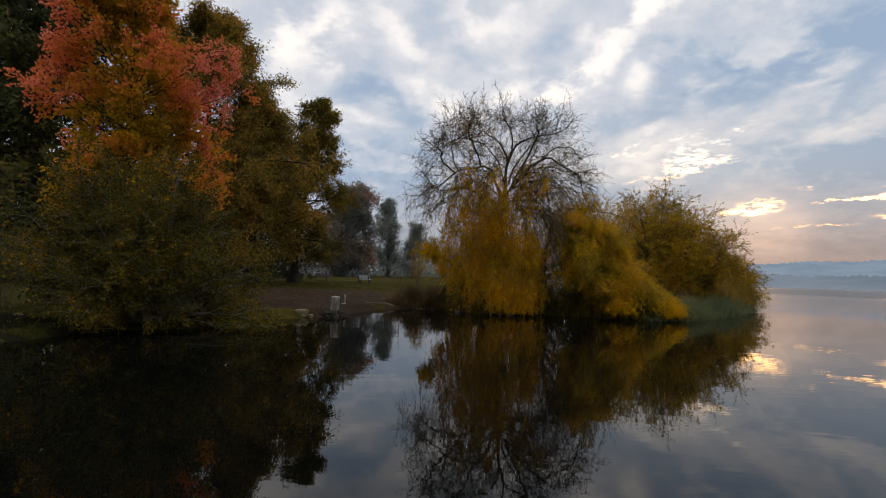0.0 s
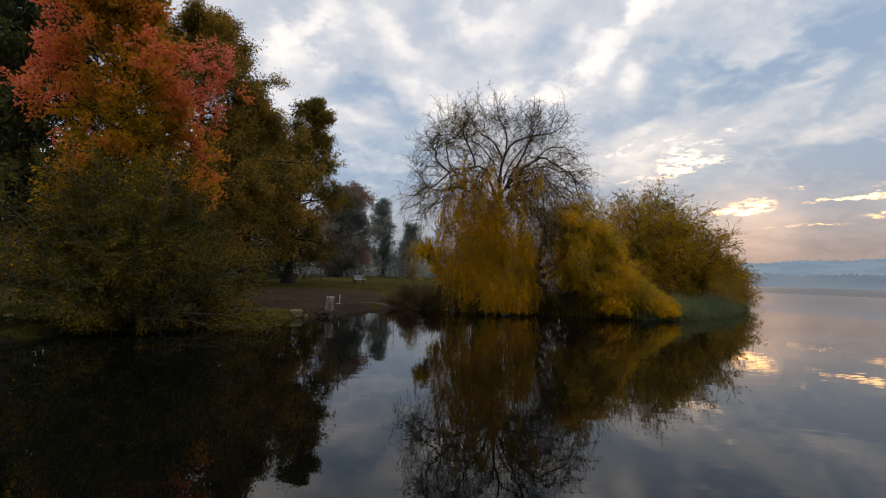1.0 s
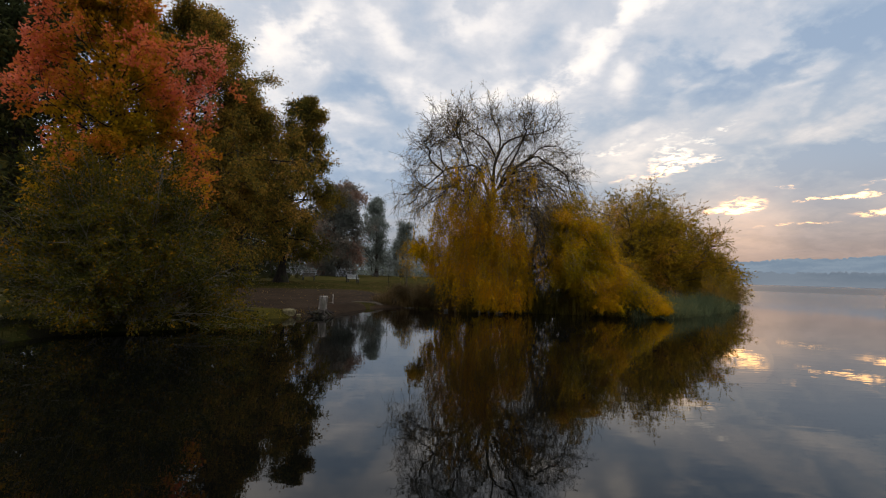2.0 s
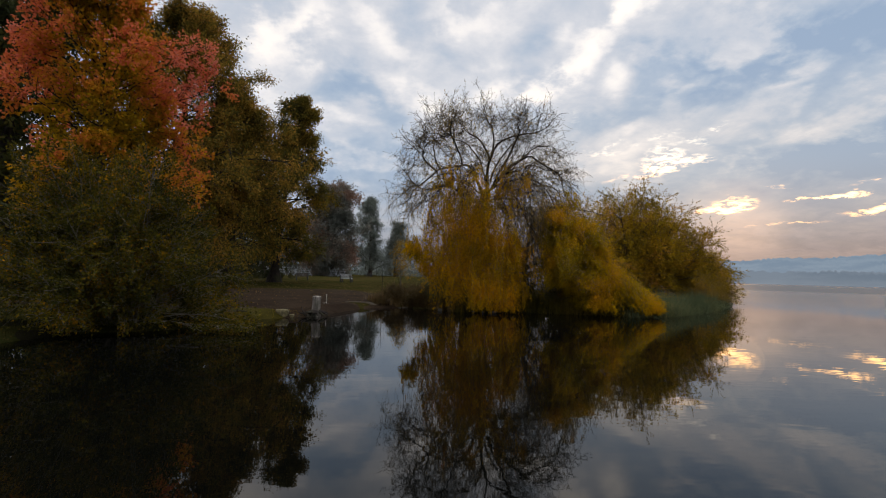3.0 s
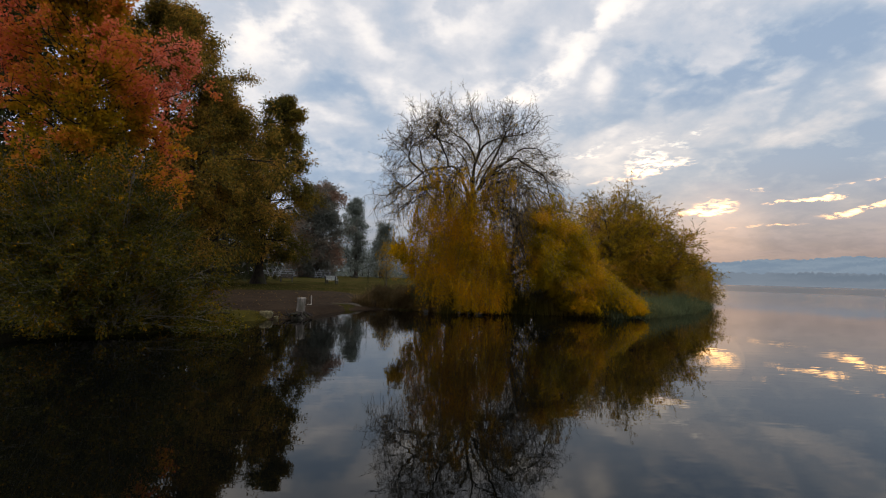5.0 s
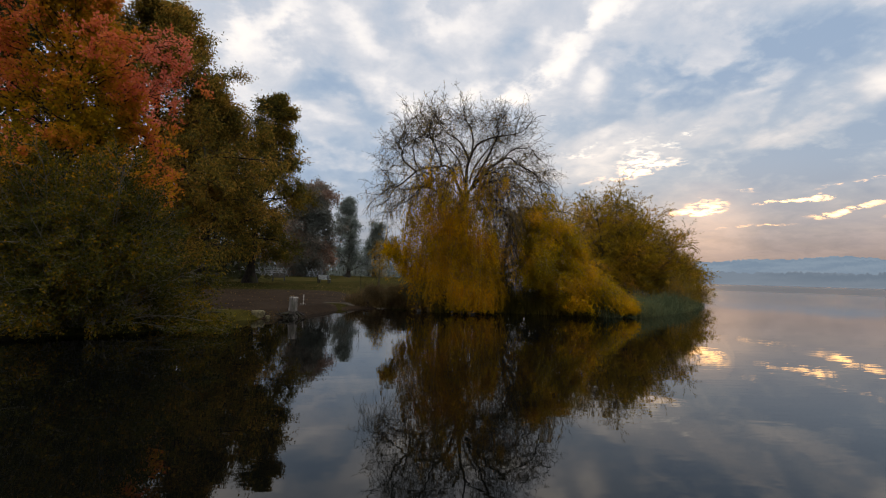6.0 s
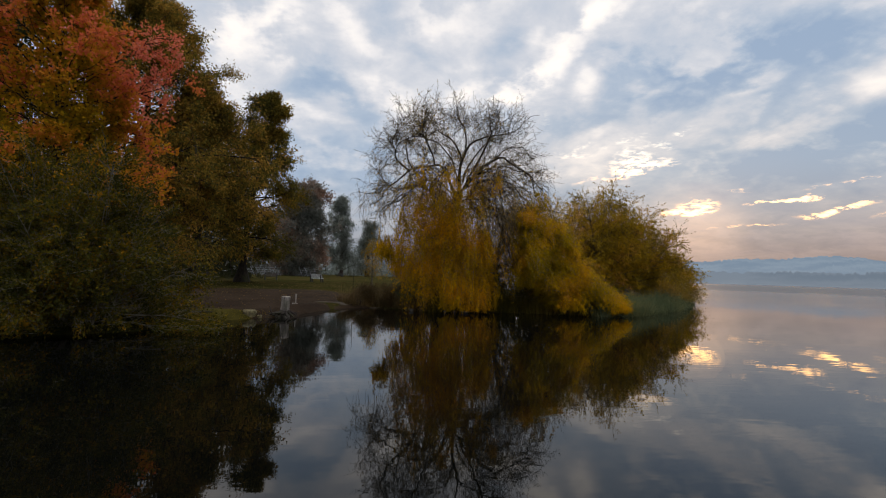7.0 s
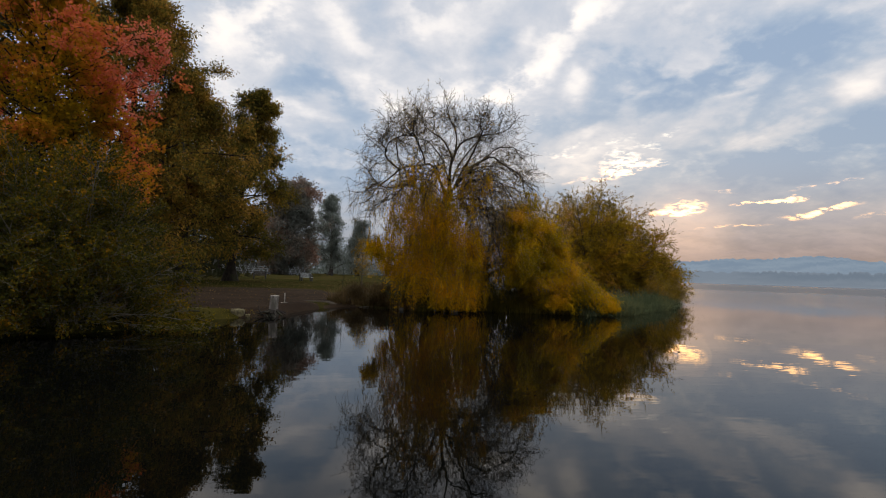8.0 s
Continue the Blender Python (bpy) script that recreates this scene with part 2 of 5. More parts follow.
def water_material():
    m, k = material("lake_water")
    pos = k.add("ShaderNodeNewGeometry").outputs["Position"]
    # long lazy swell, small ripples, and a ruffled belt far out
    swell = k.noise(k.vmath("MULTIPLY", pos, (0.5, 1.0, 1.0)), 0.5, 2.0, 0.5)
    mid = k.noise(k.vmath("MULTIPLY", pos, (0.35, 1.0, 1.0)), 3.0, 2.0, 0.5, 0.3)
    small = k.noise(k.vmath("MULTIPLY", pos, (0.5, 1.0, 1.0)), 9.0, 2.0, 0.5)
    zone = k.noise(pos, 0.09, 3.0)
    dist = k.vmath("LENGTH", pos)
    reach = k.math("ADD", dist, k.math("MULTIPLY", zone, 30.0))
    belt = k.math("MULTIPLY", k.step(reach, 118.0, 140.0), k.step(reach, 352.0, 322.0))
    height = k.math("ADD", k.math("MULTIPLY", swell, 0.0030), k.math("MULTIPLY", small, 0.00022))
    height = k.math("ADD", height, k.math("MULTIPLY", mid, k.math("MULTIPLY_ADD", k.step(zone, 0.36, 0.62), 0.0010, 0.0008)))
    b = surface(k, (0.0016, 0.0018, 0.0014, 1), k.math("MULTIPLY_ADD", belt, 0.10, k.math("MULTIPLY", k.step(dist, 18.0, 70.0), 0.22)), height, 1.0, 1.0, 0.5)
    b.inputs["IOR"].default_value = 1.333
    return m


def plain(name, base, rough=0.7, scale=8.0, spread=0.35, metal=0.0):
    m, k = material(name)
    pos = k.add("ShaderNodeNewGeometry").outputs["Position"]
    n = k.noise(pos, scale, 5.0, 0.65)
    lo = tuple(c * (1 - spread) for c in base)
    hi = tuple(min(c * (1 + spread), 0.9) for c in base)
    b = surface(k, k.mix(k.step(n, 0.3, 0.7), (*lo, 1), (*hi, 1)), rough, n, 0.4, 0.01, 0.3)
    b.inputs["Metallic"].default_value = metal
    return m


MAT_LAWN, MAT_WATER = ground_material(), water_material()
MAT_DIRT = earth_material("bare_earth", (0.020, 0.0125, 0.0075), (0.037, 0.0235, 0.0135))
# near-black earth: the shade of overhanging trees is put into this colour
MAT_SHORE_SHADE = earth_material("shaded_shore_earth", (0.006, 0.006, 0.003), (0.014, 0.012, 0.006))
MAT_GRAVEL = earth_material("gravel_strand", (0.055, 0.045, 0.034), (0.10, 0.082, 0.062))
MAT_MOSS = earth_material("mossy_bank", (0.022, 0.020, 0.004), (0.062, 0.048, 0.008))
MAT_BARK = bark_material("grey_brown_bark", (0.035, 0.026, 0.020), (0.095, 0.075, 0.058))
MAT_BARK_DARK = bark_material("dark_bark", (0.016, 0.012, 0.010), (0.042, 0.032, 0.025))
MAT_TWIG = plain("willow_twig", (0.135, 0.098, 0.050), 0.8, 3.0)
MAT_TWIG_PALE = plain("pale_twig", (0.13, 0.11, 0.08), 0.8, 3.0)
MAT_RED = leaf_material("red_leaves", [(0.14, (0.20, 0.145, 0.009)), (0.44, (0.42, 0.240, 0.008)), (0.60, (0.56, 0.22, 0.020)),
                                       (0.74, (0.66, 0.165, 0.055)), (0.85, (0.72, 0.19, 0.10)), (1.0, (0.70, 0.25, 0.16))], 0.5, 0.55, (4.4, 7.4, 0.36), 0.45, (-9.95, 14.3, 2.7, 0.42))
MAT_BUSH = leaf_material("bush_leaves", [(0.0, (0.020, 0.024, 0.007)), (0.42, (0.060, 0.056, 0.011)), (0.68, (0.140, 0.104, 0.010)),
                                         (0.86, (0.19, 0.105, 0.008)), (1.0, (0.52, 0.23, 0.009))], 0.5, 1.3)
MAT_CYPRESS = leaf_material("cypress_leaves", [(0.0, (0.060, 0.058, 0.018)), (0.35, (0.150, 0.115, 0.020)), (0.65, (0.30, 0.175, 0.026)),
                                               (1.0, (0.48, 0.235, 0.045))], 0.45, 0.35)
MAT_GREENISH = leaf_material("green_cypress_leaves", [(0.0, (0.056, 0.056, 0.017)), (0.45, (0.130, 0.105, 0.020)), (0.75, (0.26, 0.165, 0.022)),
                                                      (1.0, (0.46, 0.25, 0.03))], 0.55, 0.3)
MAT_DARK = leaf_material("dark_needles", [(0.0, (0.034, 0.042, 0.020)), (0.6, (0.072, 0.076, 0.026)), (1.0, (0.15, 0.11, 0.022))], 0.5, 0.3)
MAT_WILLOW = leaf_material("willow_leaves", [(0.0, (0.22, 0.150, 0.004)), (0.4, (0.58, 0.330, 0.003)), (0.75, (0.80, 0.400, 0.004)),
                                             (1.0, (0.82, 0.34, 0.01))], 0.65, 0.7, thin=0.5)
MAT_OLIVE = leaf_material("olive_willow_leaves", [(0.0, (0.15, 0.112, 0.005)), (0.4, (0.38, 0.245, 0.003)), (0.75, (0.64, 0.350, 0.005)),
                                                  (1.0, (0.72, 0.32, 0.02))], 0.65, 0.55, thin=0.5)
MAT_SHRUB = leaf_material("shrub_willow_leaves", [(0.0, (0.120, 0.092, 0.018)), (0.4, (0.28, 0.182, 0.013)), (0.75, (0.44, 0.255, 0.010)),
                                                  (1.0, (0.60, 0.28, 0.08))], 0.7, 0.45, thin=0.5)
# misty, far wood and poplar leaves: mist is put into the colour, greyer and paler
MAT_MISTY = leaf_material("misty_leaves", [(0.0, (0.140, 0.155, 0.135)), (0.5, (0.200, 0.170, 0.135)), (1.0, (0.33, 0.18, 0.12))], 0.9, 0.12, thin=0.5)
MAT_WOOD_HAZE = leaf_material("hazed_wood_leaves", [(0.0, (0.10, 0.11, 0.10)), (1.0, (0.16, 0.145, 0.115))], 0.8, 0.1, thin=0.5)
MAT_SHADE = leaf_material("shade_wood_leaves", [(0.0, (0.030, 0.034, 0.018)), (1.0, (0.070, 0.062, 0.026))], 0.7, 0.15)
MAT_POPLAR_HAZE = leaf_material("hazed_poplar_leaves", [(0.0, (0.19, 0.215, 0.195)), (1.0, (0.25, 0.265, 0.215))], 0.7, 0.15, thin=0.5)
MAT_REED = leaf_material("reed_blades", [(0.0, (0.062, 0.078, 0.040)), (0.6, (0.115, 0.130, 0.060)), (1.0, (0.21, 0.18, 0.070))], 0.4, 0.6)
MAT_DRY = leaf_material("dry_grass", [(0.0, (0.085, 0.062, 0.026)), (0.6, (0.19, 0.125, 0.048)), (1.0, (0.30, 0.205, 0.08))], 0.4, 0.8)
MAT_GRASS = leaf_material("grass_blades", [(0.0, (0.05, 0.045, 0.010)), (0.6, (0.115, 0.090, 0.016)), (1.0, (0.24, 0.165, 0.03))], 0.5, 0.7)
MAT_TUFT = leaf_material("lawn_grass", [(0.0, (0.025, 0.028, 0.008)), (0.6, (0.048, 0.043, 0.012)), (1.0, (0.080, 0.060, 0.018))], 0.5, 0.4)


# ---- building blocks ----
def mesh_of(name, verts, quads, mat, smooth=False):
    """One mesh out of arrays of corners and four-cornered faces."""
    me = bpy.data.meshes.new(name)
    verts, quads = np.asarray(verts, dtype=np.float32), np.asarray(quads, dtype=np.int32)
    me.vertices.add(len(verts))
    me.vertices.foreach_set("co", verts.ravel())
    me.loops.add(quads.size)
    me.loops.foreach_set("vertex_index", quads.ravel())
    me.polygons.add(len(quads))
    me.polygons.foreach_set("loop_start", np.arange(0, quads.size, 4, dtype=np.int32))
    if smooth:
        me.polygons.foreach_set("use_smooth", np.ones(len(quads), dtype=bool))
    me.update(calc_edges=True)
    me.materials.append(mat)
    return me


def joined(pieces):
    vs, fs, n = [], [], 0
    for v, f in pieces:
        vs.append(v)
        fs.append(f + n)
        n += len(v)
    return np.concatenate(vs), np.concatenate(fs)


def part(name, geometry, mat, parent=None, label="", smooth=False, kind=""):
    """Link one mesh (a bmesh, or arrays of corners and faces) as ONE object under a thing or a part."""
    if isinstance(geometry, bmesh.types.BMesh):
        me = bpy.data.meshes.new(name)
        geometry.to_mesh(me)
        geometry.free()
        me.materials.append(mat)
        if smooth:
            for p in me.polygons:
                p.use_smooth = True
    else:
        me = mesh_of(name, geometry[0], geometry[1], mat, smooth)
    ob = new(name, me)
    if parent is not None:
        ob.parent = parent
        ob.matrix_parent_inverse = parent.matrix_basis.inverted()
    return tagged(ob, label, kind=kind)


def thing(name, at, label, category, group="", kind=""):
    ob = new(name)
    ob.empty_display_size = 0.2
    ob.matrix_basis = Matrix.Translation(at)
    return tagged(ob, label, category, group, kind)


def unit(v):
    return v / np.maximum(np.linalg.norm(v, axis=-1, keepdims=True), 1e-9)


def grow(p0, d0, length, n, sag, wob, rng):
    """Many branches at once: from p0 along d0, bent by sag (up is positive) and by wobble. Returns points (M, n, 3)."""
    p, d = np.array(p0, dtype=float), unit(np.array(d0, dtype=float))
    step = (np.asarray(length, dtype=float) / (n - 1))[:, None]
    sag = np.broadcast_to(np.asarray(sag, dtype=float), (len(p),))
    out = [p]
    for _ in range(n - 1):
        d = d + rng.normal(0, wob, d.shape)
        d[:, 2] += sag
        d = unit(d)
        p = p + d * step
        out.append(p)
    return np.stack(out, 1)


def tubes(pts, r0, r1, sides=4):
    """Tapered tubes round the paths pts (M, n, 3)."""
    m, n, _ = pts.shape
    t = unit(np.gradient(pts, axis=1))
    ref = np.where(np.abs(t[..., 2:3]) > 0.9, np.array([1.0, 0, 0]), np.array([0, 0, 1.0]))
    u = unit(np.cross(t, ref))
    w = np.cross(t, u)
    s = np.linspace(0, 1, n)[None, :, None]
    r0, r1 = np.broadcast_to(r0, (m,))[:, None, None], np.broadcast_to(r1, (m,))[:, None, None]
    rad = (r0 + (r1 - r0) * s)[..., None]
    ang = np.arange(sides) * 2 * np.pi / sides
    ring = u[:, :, None, :] * np.cos(ang)[None, None, :, None] + w[:, :, None, :] * np.sin(ang)[None, None, :, None]
    v = (pts[:, :, None, :] + ring * rad).reshape(-1, 3)
    idx = np.arange(m * n * sides).reshape(m, n, sides)
    nxt = np.roll(idx, -1, axis=2)
    f = np.stack([idx[:, :-1], nxt[:, :-1], nxt[:, 1:], idx[:, 1:]], -1).reshape(-1, 4)
    return v, f


def along(pts, per, lo, hi, rng):
    """per places on each path between the fractions lo and hi: positions, directions, fraction and path number."""
    m, n, _ = pts.shape
    s = rng.uniform(lo, hi, (m, per))
    x = s * (n - 1)
    i = np.minimum(x.astype(int), n - 2)
    k = (x - i)[..., None]
    row = np.arange(m)[:, None]
    a, b = pts[row, i], pts[row, i + 1]
    return (a + (b - a) * k).reshape(-1, 3), unit(b - a).reshape(-1, 3), s.ravel(), np.repeat(np.arange(m), per)


def leaves(at, way, length, width, rng, fold=0.25):
    """One small folded blade at each place, pointing along way."""
    n = len(at)
    way = unit(way)
    side = unit(np.cross(way, rng.normal(0, 1, (n, 3))))
    up = np.cross(side, way)
    length = np.broadcast_to(length, (n,))[:, None] * rng.uniform(0.7, 1.25, (n, 1))
    width = np.broadcast_to(width, (n,))[:, None] * rng.uniform(0.75, 1.2, (n, 1))
    mid = at + way * length * 0.45
    v = np.stack([at, mid + side * width * 0.5 + up * width * fold, at + way * length, mid - side * width * 0.5 + up * width * fold], 1)
    return v.reshape(-1, 3), np.arange(4 * n).reshape(n, 4)


def polar(az, el):
    az, el = np.radians(az), np.radians(el)
    return np.stack([np.cos(az) * np.cos(el), np.sin(az) * np.cos(el), np.sin(el)], -1)


# ---- the setting: ground, lake, far hills ----
SHORE_NEAR = [(-8.9, 9.9), (-8.6, 11.7), (-7.5, 12.3), (-6.6, 13.0), (-6.2, 15.2), (-5.4, 16.3), (-4.5, 17.0), (-3.75, 17.5), (-3.4, 19.6),
              (-2.65, 22.0), (-1.66, 22.8), (0.0, 22.2), (1.25, 20.9), (3.0, 20.9), (4.2, 21.4), (5.6, 21.3), (7.9, 20.6), (10.7, 21.3)]
SHORE_SPIT = [(13.3, 23.6), (16.8, 27.2), (20.6, 32.2), (21.2, 34.5), (17.0, 40.0), (13.0, 50.0), (12.0, 80.0), (30.0, 150.0), (70.0, 330.0), (140.0, 640.0)]
SHORE_LEFT = [(-700.0, 640.0), (-700.0, -100.0), (-250.0, -30.0), (-80.0, 0.0), (-30.0, 5.5), (-14.0, 8.2)]
LAND = np.array(SHORE_LEFT + SHORE_NEAR + SHORE_SPIT)


def inland(x, y):
    """Signed distance from the near shore, positive on land."""
    p = np.stack([x, y], -1)
    best = np.full(x.shape, 1e9)
    inside = np.zeros(x.shape, dtype=bool)
    for a, b in zip(LAND, np.roll(LAND, -1, 0)):
        ab, ap = b - a, p - a
        s = np.clip((ap @ ab) / (ab @ ab), 0, 1)[..., None]
        best = np.minimum(best, np.linalg.norm(ap - ab * s, axis=-1))
        cross = ((a[1] > y) != (b[1] > y)) & (x < (b[0] - a[0]) * (y - a[1]) / (b[1] - a[1] + 1e-12) + a[0])
        inside ^= cross
    return np.where(inside, best, -best)


def wavy(x, y, scale, seed):
    """Smooth unevenness made of a few crossing waves."""
    r = np.random.default_rng(seed)
    out = 0
    for _ in range(6):
        a, f, ph = r.uniform(0, 6.283), scale * r.uniform(0.6, 1.8), r.uniform(0, 6.283)
        out = out + np.sin((x * np.cos(a) + y * np.sin(a)) * f + ph)
    return out / 6


def height(x, y):
    d = inland(x, y) + 0.25 * wavy(x, y, 1.3, 3)
    d = np.maximum(d, np.hypot(x, y) - 512 - 12 * wavy(x, y, 0.02, 5))
    bank = 0.22 * np.clip(d / 0.5, 0, 1) + 0.12 * np.clip((d - 0.5) / 5, 0, 1) + 0.25 * np.clip((d - 6) / 80, 0, 1)
    bed = -1.6 * np.clip(-d / 6, 0, 1) - 0.04
    far = np.clip((np.hypot(x, y) - 560) / 900, 0, 1)
    return np.where(d > 0, bank + 0.05 * wavy(x, y, 0.7, 8) * np.clip(d / 3, 0, 1), bed) + far * 6


def height_at(x, y):
    return float(height(np.array([x], dtype=float), np.array([y], dtype=float))[0])


def build_ground():
    def axis(lo, hi, fine, reach):
        mid = np.arange(lo, hi, fine)
        outer = np.cumsum(fine * 1.22 ** np.arange(1, 48))
        outer = outer[outer < reach]
        return np.concatenate([(lo - outer)[::-1], mid, hi + outer])
    xs, ys = axis(-24, 26, 0.40, 4200), axis(4, 62, 0.45, 4200)
    gx, gy = np.meshgrid(xs, ys, indexing="ij")
    v = np.stack([gx, gy, height(gx, gy)], -1).reshape(-1, 3)
    i = np.arange(len(v)).reshape(gx.shape)
    f = np.stack([i[:-1, :-1], i[1:, :-1], i[1:, 1:], i[:-1, 1:]], -1).reshape(-1, 4)
    g = part("ground", (v, f), MAT_LAWN, smooth=True)
    tagged(g, "damp autumn lawn with fallen leaves sloping to the lake", "ground", kind="structure")


def disc(cx, cy, rx, ry, z_up, seed, n=64, rings=6, rough=0.16):
    """A patch of the ground's surface with an uneven outline, laid z_up over it."""
    r = np.random.default_rng(seed)
    ang = np.linspace(0, 2 * np.pi, n, endpoint=False)
    edge = 1 + rough * sum(np.sin(k * ang + r.uniform(0, 6.28)) / k ** 0.7 for k in range(2, 9)) / 2
    s = np.linspace(0, 1, rings + 1)[:, None]
    x, y = cx + rx * edge * s * np.cos(ang), cy + ry * edge * s * np.sin(ang)
    z = height(x, y) + z_up * (1 - 0.99 * s ** 6) - 0.02 * (s ** 12)
    v = np.stack([x, y, z], -1).reshape(-1, 3)
    i = np.arange(len(v)).reshape(rings + 1, n)
    f = np.stack([i[:-1], np.roll(i, -1, 1)[:-1], np.roll(i, -1, 1)[1:], i[1:]], -1).reshape(-1, 4)
    return v, f


def build_water():
    n, r = 96, 4200.0
    ang = np.linspace(0, 2 * np.pi, n, endpoint=False)
    rad = np.array([0.0, 15.0, 60.0, 200.0, 700.0])[:, None]
    v = np.stack([rad * np.cos(ang), rad * np.sin(ang), 0 * rad * ang], -1).reshape(-1, 3)
    i = np.arange(len(v)).reshape(5, n)
    f = np.stack([i[:-1], i[1:], np.roll(i, -1, 1)[1:], np.roll(i, -1, 1)[:-1]], -1).reshape(-1, 4)
    w = part("water", (v, f), MAT_WATER)
    tagged(w, "calm dark lake water mirroring trees and clouds", "lake", kind="structure")


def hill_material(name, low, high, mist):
    """Far woods: a kilometre of morning haze is put into their glowing colour."""
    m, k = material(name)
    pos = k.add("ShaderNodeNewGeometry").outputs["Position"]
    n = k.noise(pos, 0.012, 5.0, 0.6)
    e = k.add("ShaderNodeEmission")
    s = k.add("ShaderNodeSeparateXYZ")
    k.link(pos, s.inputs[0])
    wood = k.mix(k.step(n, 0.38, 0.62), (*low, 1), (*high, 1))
    # mist painted in as a paler colour towards the foot
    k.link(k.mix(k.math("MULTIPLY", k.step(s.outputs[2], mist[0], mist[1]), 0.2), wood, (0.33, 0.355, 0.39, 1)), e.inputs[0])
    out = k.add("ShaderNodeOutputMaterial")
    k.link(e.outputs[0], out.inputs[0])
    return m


def build_hills(name, dist, base, tall, az0, az1, mat, seed, label, tree):
    """A wooded ridge: a long mound whose crest is broken by tree tops."""
    r = np.random.default_rng(seed)
    az = np.linspace(az0, az1, 900)
    crest = tall * (0.72 + 0.10 * np.exp(-((az - 43) / 7) ** 2) + 0.035 * np.sin(np.radians(az) * 21 + seed) + 0.03 * np.sin(np.radians(az) * 47 + 2 * seed))
    # rounded tree tops stand along the crest
    top, wide = r.uniform(az0, az1, 420), r.uniform(0.10, 0.42, 420)
    tops = (r.uniform(0.25, 1.0, 420) ** 1.6)[None] * (1 - ((az[:, None] - top[None]) / wide[None]) ** 2)
    crest = crest + tree * np.maximum(tops.max(1), 0.0)
    rows = []
    for s, h in ((0.0, 0.0), (0.06, 0.34), (0.12, 0.62), (0.18, 0.85), (0.24, 1.0), (0.34, 0.96), (0.6, 0.0)):
        d = dist * (1 + s) + (r.normal(0, tree * 0.5, 900) if 0 < h < 1 else 0)
        rows.append(np.stack([d * np.sin(np.radians(az)), d * np.cos(np.radians(az)), base + (crest - base) * h + (r.uniform(0, tree * 0.5, 900) if 0 < h < 0.96 else 0)], -1))
    v = np.stack(rows)
    i = np.arange(v.shape[0] * 900).reshape(v.shape[0], 900)
    f = np.stack([i[:-1, :-1], i[:-1, 1:], i[1:, 1:], i[1:, :-1]], -1).reshape(-1, 4)
    h = part(name, (v.reshape(-1, 3), f), mat)
    tagged(h, label, "hill", kind="structure")


build_ground()
build_water()
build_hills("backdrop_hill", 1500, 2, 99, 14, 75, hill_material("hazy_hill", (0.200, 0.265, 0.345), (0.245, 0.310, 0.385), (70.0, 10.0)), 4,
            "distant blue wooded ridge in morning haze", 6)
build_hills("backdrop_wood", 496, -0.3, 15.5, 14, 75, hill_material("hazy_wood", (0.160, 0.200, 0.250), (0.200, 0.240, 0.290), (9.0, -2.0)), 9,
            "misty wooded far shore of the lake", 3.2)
tagged(part("dirt_patch", disc(-9.0, 24.6, 8.2, 10.0, 0.03, 11), MAT_DIRT), "bare dark trodden earth on the bank", "ground", kind="structure")
tagged(part("bank_earth", disc(-4.3, 19.2, 2.3, 3.3, 0.055, 15), MAT_DIRT), "damp dark earth of the low bank round the stump", "ground", kind="structure")
tagged(part("shore_gravel", disc(-2.3, 22.62, 1.3, 0.13, 0.045, 12, rough=0.5), MAT_GRAVEL), "pale strip of gravel and washed-up leaves at the waterline", "ground", kind="structure")
# dark sheet laid over the left shore's lawn to stand for tree shade
tagged(part("shore_shade_patch", disc(-12.4, 10.9, 4.6, 1.9, 0.03, 14), MAT_SHORE_SHADE), "near-black earth patch, tree shade along the shore put into its colour", "ground", kind="structure")
tagged(part("mossy_bank", disc(-5.75, 16.55, 1.25, 0.55, 0.09, 13), MAT_MOSS), "yellow-green moss and grass on the low bank", "ground", kind="structure")


# ---- trees ----
def crown_from(paths, per, lo, hi, spread, length, width, rng, way_mix=0.6, hang=0.0, wild=0.6):
    at, way, s, _ = along(paths, per, lo, hi, rng)
    at = at + rng.normal(0, spread, at.shape)
    d = way * way_mix + rng.normal(0, wild, at.shape)
    d[:, 2] -= hang
    return leaves(at, d, length, width, rng)


